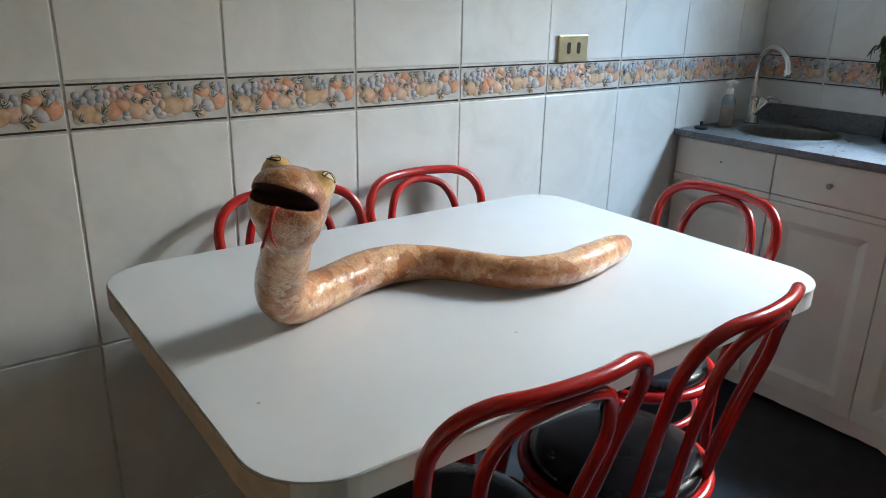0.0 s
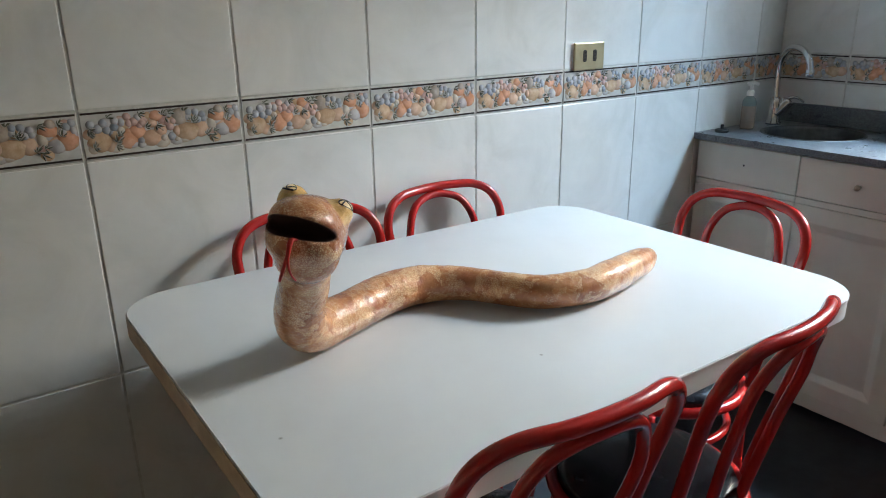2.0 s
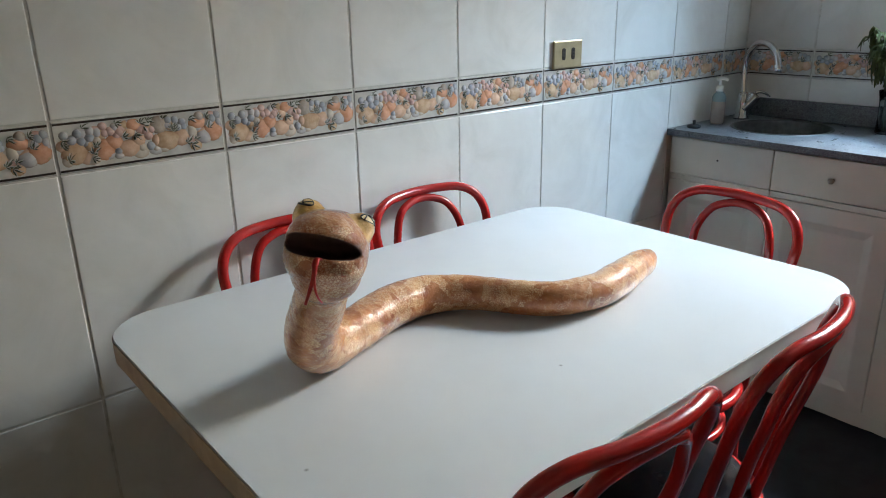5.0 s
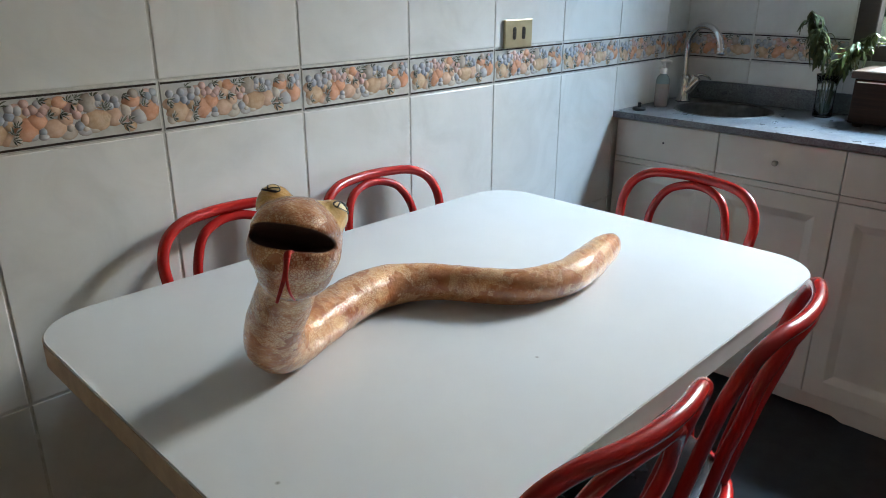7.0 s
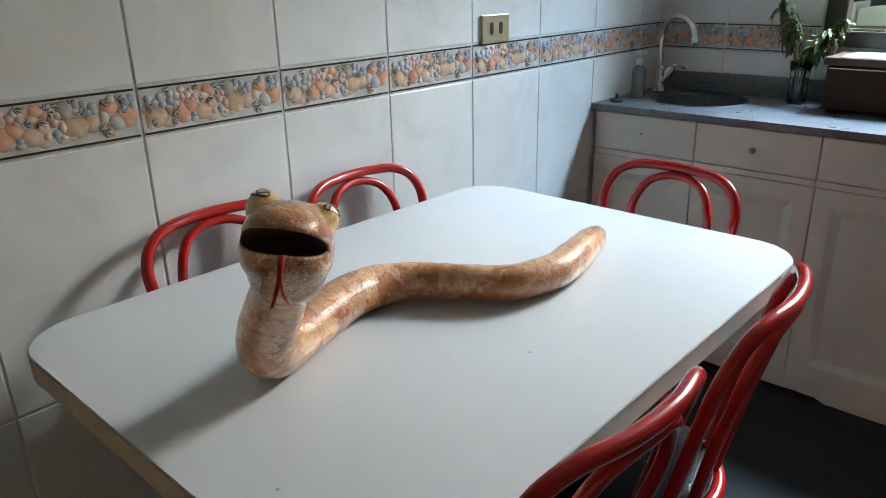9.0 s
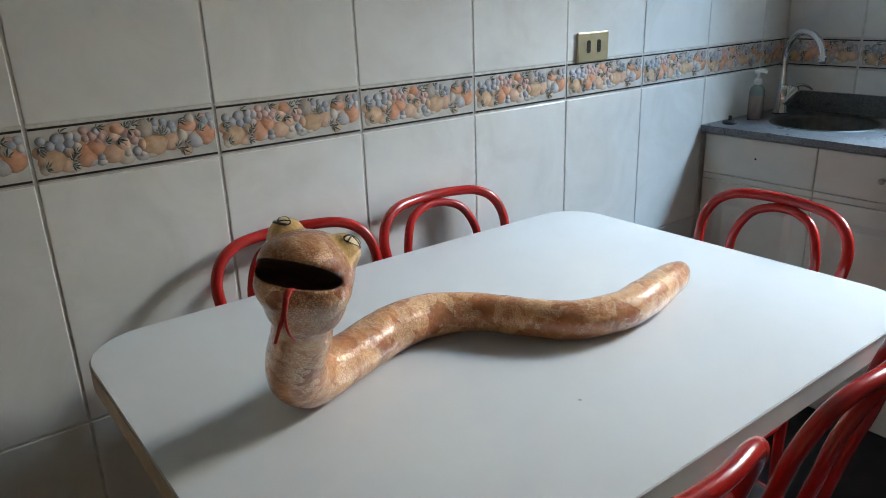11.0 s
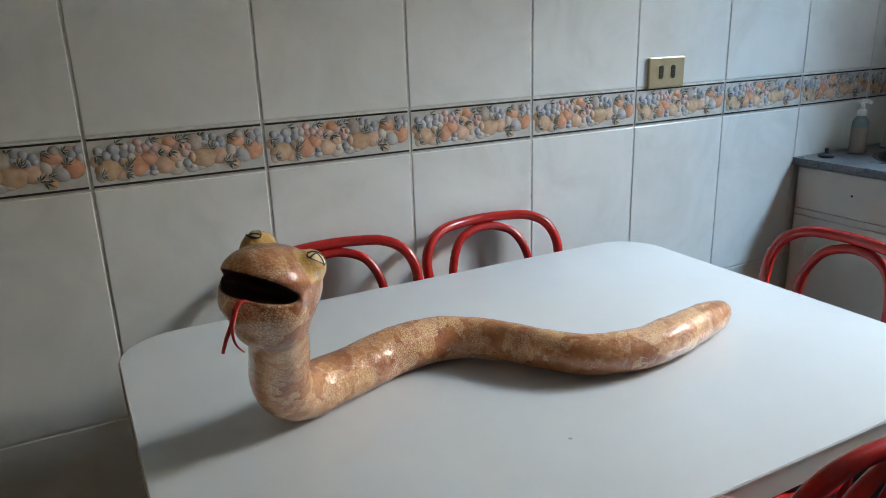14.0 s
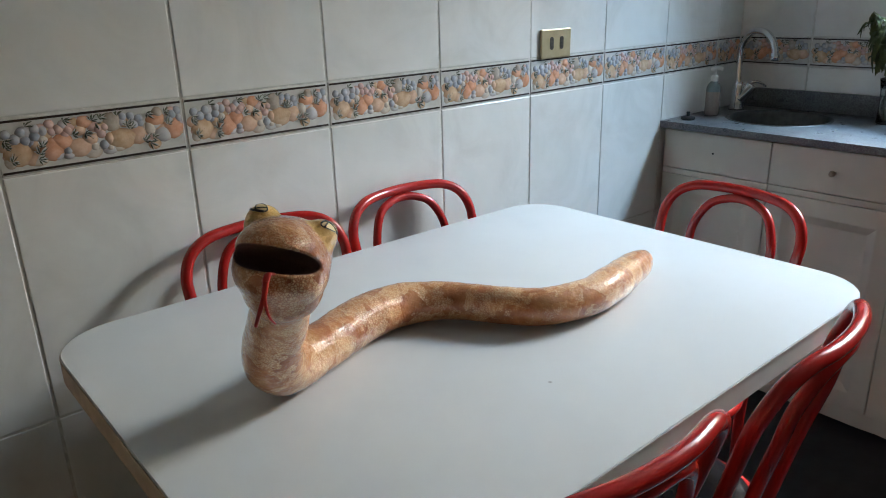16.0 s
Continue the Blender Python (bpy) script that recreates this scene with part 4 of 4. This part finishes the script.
part("trim", box(0.006, 0.0098, -0.412, -0.012, 0.131, 0.1345), CHROME, chest, "thin bright metal line")
for fx_ in (0.025, 0.165):
    for fy_ in (-0.40, -0.03):
        part("foot", box(fx_ - 0.012, fx_ + 0.012, fy_ - 0.012, fy_ + 0.012, 0.0, 0.0105, 0.001), DARK_WOOD, chest)

# ---- socket on the tiles ----
socket = thing("wall_socket", "gold coloured socket plate with two dark outlets", "socket", pose(0.408, -0.0005, 1.1275))
part("plate", box(-0.0598, 0.0598, -0.0085, 0.0, -0.0385, 0.0385, 0.003), GOLD, socket)
for x in (-0.020, 0.020):
    o = part("outlet", slab(rounded_rect(-0.0072, 0.0072, -0.0165, 0.0165, 0.006, 5), [(0, 0), (0, 0.0010)]), SOCKET, socket, "dark brown slotted outlet", at=pose(x, -0.0086, 0.0015, 90, 0, 0))
    for z in (-0.009, 0.0, 0.009):
        # dark discs on the surface give the holes their inner shade
        part("pin_hole", lathe([(0.0023, 0.0), (0.0023, 0.0004), (0.0, 0.0004)], 10), GAP, o, at=pose(0, z, 0.0010))

# ---- tiles, last ----
FRUIT_COLOURS = {
    "blue": (0.32, 0.36, 0.45), "pink": (0.62, 0.34, 0.29), "orange": (0.72, 0.26, 0.085), "peach": (0.70, 0.39, 0.22),
    "ochre": (0.60, 0.345, 0.15), "lilac": (0.47, 0.46, 0.50), "cream": (0.58, 0.49, 0.40), "brown": (0.40, 0.31, 0.24), "leaf": (0.07, 0.072, 0.058)}
BORDER = speckled("border_glaze", (0.46, 0.44, 0.41), (0.58, 0.565, 0.535), 30.0, 0.14)
DARK_LINE = mat("dark_line_glaze", (0.035, 0.028, 0.024), 0.18)
DARK_LEAF = speckled("dark_leaf_glaze", (0.045, 0.050, 0.036), (0.13, 0.135, 0.095), 120.0, 0.15)
FRUIT_MATS = [BORDER, DARK_LINE]
SLOT = {}


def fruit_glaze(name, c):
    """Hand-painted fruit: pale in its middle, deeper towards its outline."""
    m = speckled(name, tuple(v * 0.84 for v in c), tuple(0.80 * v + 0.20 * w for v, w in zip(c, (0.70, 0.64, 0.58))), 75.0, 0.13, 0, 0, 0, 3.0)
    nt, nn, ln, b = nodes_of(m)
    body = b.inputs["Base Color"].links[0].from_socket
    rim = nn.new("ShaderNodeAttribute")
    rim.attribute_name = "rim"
    # painted shading of the decor: lighter middle, darker outline, put into the glaze colour
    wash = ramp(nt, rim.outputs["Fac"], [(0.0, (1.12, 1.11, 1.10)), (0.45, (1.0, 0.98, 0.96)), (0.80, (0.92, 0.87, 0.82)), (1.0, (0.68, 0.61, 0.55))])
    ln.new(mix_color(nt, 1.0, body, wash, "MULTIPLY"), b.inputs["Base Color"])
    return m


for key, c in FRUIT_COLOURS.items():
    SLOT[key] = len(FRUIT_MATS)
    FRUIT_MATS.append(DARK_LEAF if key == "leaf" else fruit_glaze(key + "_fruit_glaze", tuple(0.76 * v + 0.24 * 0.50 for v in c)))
FRUIT = {  # along the tile, up the tile, half width, half height, in thousandths of its length
    "blue": [(55, 170, 18, 18), (92, 142, 20, 21), (128, 172, 19, 19), (142, 132, 19, 20), (190, 146, 21, 20), (172, 112, 16, 15), (531, 62, 19, 20), (342, 58, 17, 17)],
    "blue ": [(650, 188, 17, 18), (692, 186, 18, 18), (736, 170, 18, 18), (742, 146, 17, 17), (708, 142, 20, 19), (930, 172, 20, 22), (962, 188, 18, 19), (912, 148, 18, 18)],
    "lilac": [(196, 178, 19, 20), (232, 168, 18, 22), (332, 186, 16, 17), (870, 78, 34, 30), (340, 34, 20, 14), (968, 150, 15, 20), (640, 164, 18, 16)],
    "pink": [(268, 196, 18, 17), (272, 160, 17, 17), (308, 166, 19, 19), (356, 154, 18, 19), (336, 138, 17, 16), (508, 148, 17, 17), (546, 152, 17, 16), (524, 118, 18, 17)],
    "orange": [(262, 76, 38, 40), (318, 106, 34, 28), (440, 186, 30, 22), (832, 156, 36, 26), (938, 104, 40, 42)],
    "peach": [(404, 66, 46, 32), (722, 92, 36, 36), (462, 104, 28, 28), (412, 150, 24, 20), (566, 90, 18, 24)],
    "ochre": [(98, 72, 46, 40), (182, 104, 20, 20)],
    "brown": [(592, 176, 32, 34), (846, 196, 22, 24)],
    "cream": [(792, 112, 24, 30), (224, 126, 20, 20), (478, 60, 18, 18), (560, 44, 16, 12)]}
LEAVES = [(40, 110, 40), (34, 140, -30), (58, 40, 20), (196, 60, 55), (186, 38, -20), (214, 92, 70), (374, 128, 20), (436, 132, -30), (482, 188, 60), (500, 176, -25), (520, 200, 30),
          (618, 200, 75), (664, 142, 65), (682, 124, 80), (752, 52, 35), (780, 40, -30), (800, 66, 10), (884, 186, 25), (900, 120, 60), (968, 62, 50), (978, 44, 80), (336, 206, 15), (780, 190, -20), (150, 200, 20)]
BW, BH = P - 0.003, Z_BAND1 - Z_BAND0 - 0.002


def border_mesh(width):
    """One embossed border tile: ground, two dark lines, fruit and leaves in low relief; its face towards -y."""
    bm = bmesh.new()
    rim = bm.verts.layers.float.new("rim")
    hw, hh = width / 2, BH / 2

    def quad(x0, x1, z0, z1, y, slot):
        f = bm.faces.new([bm.verts.new(p) for p in ((x0, y, z0), (x1, y, z0), (x1, y, z1), (x0, y, z1))])
        f.material_index = slot

    rings = [[bm.verts.new((x, y, z)) for x, z in ((-hw + i, -hh + i), (hw - i, -hh + i), (hw - i, hh - i), (-hw + i, hh - i))] for i, y in ((0, 0.008), (0, 0.0014), (0.0014, 0.0))]
    for a, b in zip(rings, rings[1:]):
        for k in range(4):
            bm.faces.new((a[k], a[(k + 1) % 4], b[(k + 1) % 4], b[k]))
    bm.faces.new(rings[-1])
    for z in (0.0418, -0.0418):
        for k in range(4):
            x0, x1 = -hw + 0.002 + k * (width - 0.004) / 4, -hw + 0.002 + (k + 1) * (width - 0.004) / 4
            quad(x0, x1, z - 0.0020, z + 0.0020, -0.0004, 1)
    back = random.Random(3)
    behind = [(24 + 28 * k + back.uniform(-12, 12), back.uniform(30, 190), back.uniform(21, 33), back.uniform(18, 26)) for k in range(35)]
    # the pear tapers into its neck through a row of ever smaller rounds
    pear = [(628 + 13 * k, 80 + 2.5 * k, 50 - 5 * k, 38 - 3.6 * k) for k in range(6)]
    layers = [(("peach", "cream", "pink", "ochre", "lilac")[k % 5], [spot]) for k, spot in enumerate(behind)] + list(FRUIT.items()) + [("ochre", pear)]
    for key, spots in layers:
        slot = SLOT[key.strip()]
        for a, b, ra, rb in spots:
            x, z = -BW / 2 + BW * a / 1000, -0.0385 + 0.077 * b / 220
            grow = 1.48 if ra < 22 else 1.50 if ra < 30 else 1.64
            ra, rb = ra * grow * BW / 1000, rb * grow * BW / 1000
            x += (BW - width) / 2
            if x > hw:
                continue
            x = max(-hw + 0.001 + ra, min(hw - 0.001 - ra, x))
            z = max(-0.0385 + rb, min(0.0385 - rb, z))
            deep = (0.0016 + 0.0022 * min(1, (ra + rb) / 0.02)) * (0.45 if spots[0] in behind else 1.0)
            top = bm.verts.new((x, -deep, z))
            last = None
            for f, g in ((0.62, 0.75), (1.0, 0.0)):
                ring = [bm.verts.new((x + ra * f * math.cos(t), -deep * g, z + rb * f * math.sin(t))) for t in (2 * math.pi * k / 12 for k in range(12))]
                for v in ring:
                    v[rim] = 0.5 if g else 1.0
                for k in range(12):
                    j = (k + 1) % 12
                    face = bm.faces.new((top, ring[j], ring[k]) if last is None else (last[k], last[j], ring[j], ring[k]))
                    face.material_index = slot
                    face.smooth = True
                last = ring
    for a, b, turn in LEAVES:
        x, z = -BW / 2 + BW * a / 1000 + (BW - width) / 2, -0.0385 + 0.077 * b / 220
        if x > hw - 0.012 or x < -hw + 0.010:
            continue
        for t, ln_ in ((turn - 64, 0.0105), (turn - 38, 0.0150), (turn - 14, 0.0185), (turn + 10, 0.0190), (turn + 34, 0.0160), (turn + 62, 0.0110)):
            if back.random() < 0.10:
                continue
            t, ln_ = t + back.uniform(-14, 14), ln_ * back.uniform(0.6, 1.1)
            c, s_ = math.cos(radians(t)), math.sin(radians(t))
            wd = 0.0014
            if x + ln_ * c > hw - 0.001 or x + ln_ * c < -hw + 0.001:
                continue
            q = [(0, 0), (ln_ * 0.5, wd), (ln_, 0), (ln_ * 0.5, -wd)]
            vs = [bm.verts.new((x + u * c - v * s_, -0.0038 if 0 < i < 3 else -0.0030, max(-0.039, min(0.039, z + u * s_ + v * c)))) for i, (u, v) in enumerate(q)]
            if len({(round(v.co.x, 5), round(v.co.z, 5)) for v in vs}) == 4:
                bm.faces.new(vs).material_index = SLOT["leaf"]
            # a pale stroke along each dark one
            c, s_ = math.cos(radians(t + 9)), math.sin(radians(t + 9))
            vs = [bm.verts.new((x + u * c - 1.3 * v * s_, -0.0035 if 0 < i < 3 else -0.0028, max(-0.039, min(0.039, z + u * s_ + 1.3 * v * c)))) for i, (u, v) in enumerate(q)]
            if x + ln_ * c < hw - 0.001 and len({(round(v.co.x, 5), round(v.co.z, 5)) for v in vs}) == 4:
                bm.faces.new(vs).material_index = 0
    me = bpy.data.meshes.new("border_tile")
    bmesh.ops.recalc_face_normals(bm, faces=bm.faces)
    bm.to_mesh(me)
    bm.free()
    for m in FRUIT_MATS:
        me.materials.append(m)
    return me


TILE_MESHES = {}


def tile_mesh(w, h):
    key = (round(w, 4), round(h, 4))
    if key not in TILE_MESHES:
        bm = bmesh.new()
        hw, hh = w / 2, h / 2
        rings = [[bm.verts.new((x, y, z)) for x, z in ((-hw + i, -hh + i), (hw - i, -hh + i), (hw - i, hh - i), (-hw + i, hh - i))] for i, y in ((0, 0.008), (0, 0.0016), (0.0005, 0.0007), (0.0014, 0.0002), (0.0026, 0.0))]
        for a, b in zip(rings, rings[1:]):
            for k in range(4):
                bm.faces.new((a[k], a[(k + 1) % 4], b[(k + 1) % 4], b[k]))
        bm.faces.new(rings[-1])
        bmesh.ops.recalc_face_normals(bm, faces=bm.faces)
        me = bpy.data.meshes.new("tile")
        bm.to_mesh(me)
        bm.free()
        me.materials.append(TILE)
        TILE_MESHES[key] = me
    return TILE_MESHES[key]


BORDERS = {}
JOINT = 0.0048
jig = random.Random(7)


def lay(parent, turn, spans, at):
    """Lays whole rows of tiles; at(s, z) gives the place of a tile's middle on the wall's face."""
    for a, b in spans:
        w = abs(b - a) - JOINT
        if w < 0.01:
            continue
        for z0, z1 in ROWS_Z:
            ok = at((a + b) / 2, (z0 + z1) / 2, z0, z1)
            if ok is None:
                continue
            place, z0, z1 = ok
            ob = new("tile", tile_mesh(w, z1 - z0 - JOINT))
            ob.parent = parent
            ob.matrix_basis = pose(*place, jig.uniform(-0.12, 0.12), 0, turn + jig.uniform(-0.10, 0.10))
        ok = at((a + b) / 2, (Z_BAND0 + Z_BAND1) / 2, Z_BAND0, Z_BAND1)
        if ok is None:
            continue
        key = round(w, 3)
        if key not in BORDERS:
            BORDERS[key] = border_mesh(min(w + 0.0006, BW))
        ob = new("border_tile", BORDERS[key])
        ob.parent = parent
        ob.matrix_basis = pose(*ok[0], 0, 0, turn)


def on_north(s, z, z0, z1):
    return (s, 0.0, z), z0, z1


def on_east(s, z, z0, z1):
    y = -s
    if WIN_Y0 - 0.1 < y < WIN_Y1 + 0.001 and z1 > WIN_Z0:
        return None
    return (EAST, y, z), z0, z1


lay(wall_north, 0, [(i * P, (i + 1) * P) for i in range(-8, 4)] + [(4 * P, EAST)], on_north)
lay(wall_east, -90, [(0.0, 0.25)] + [(0.25 + i * P, 0.25 + (i + 1) * P) for i in range(0, 12)], on_east)
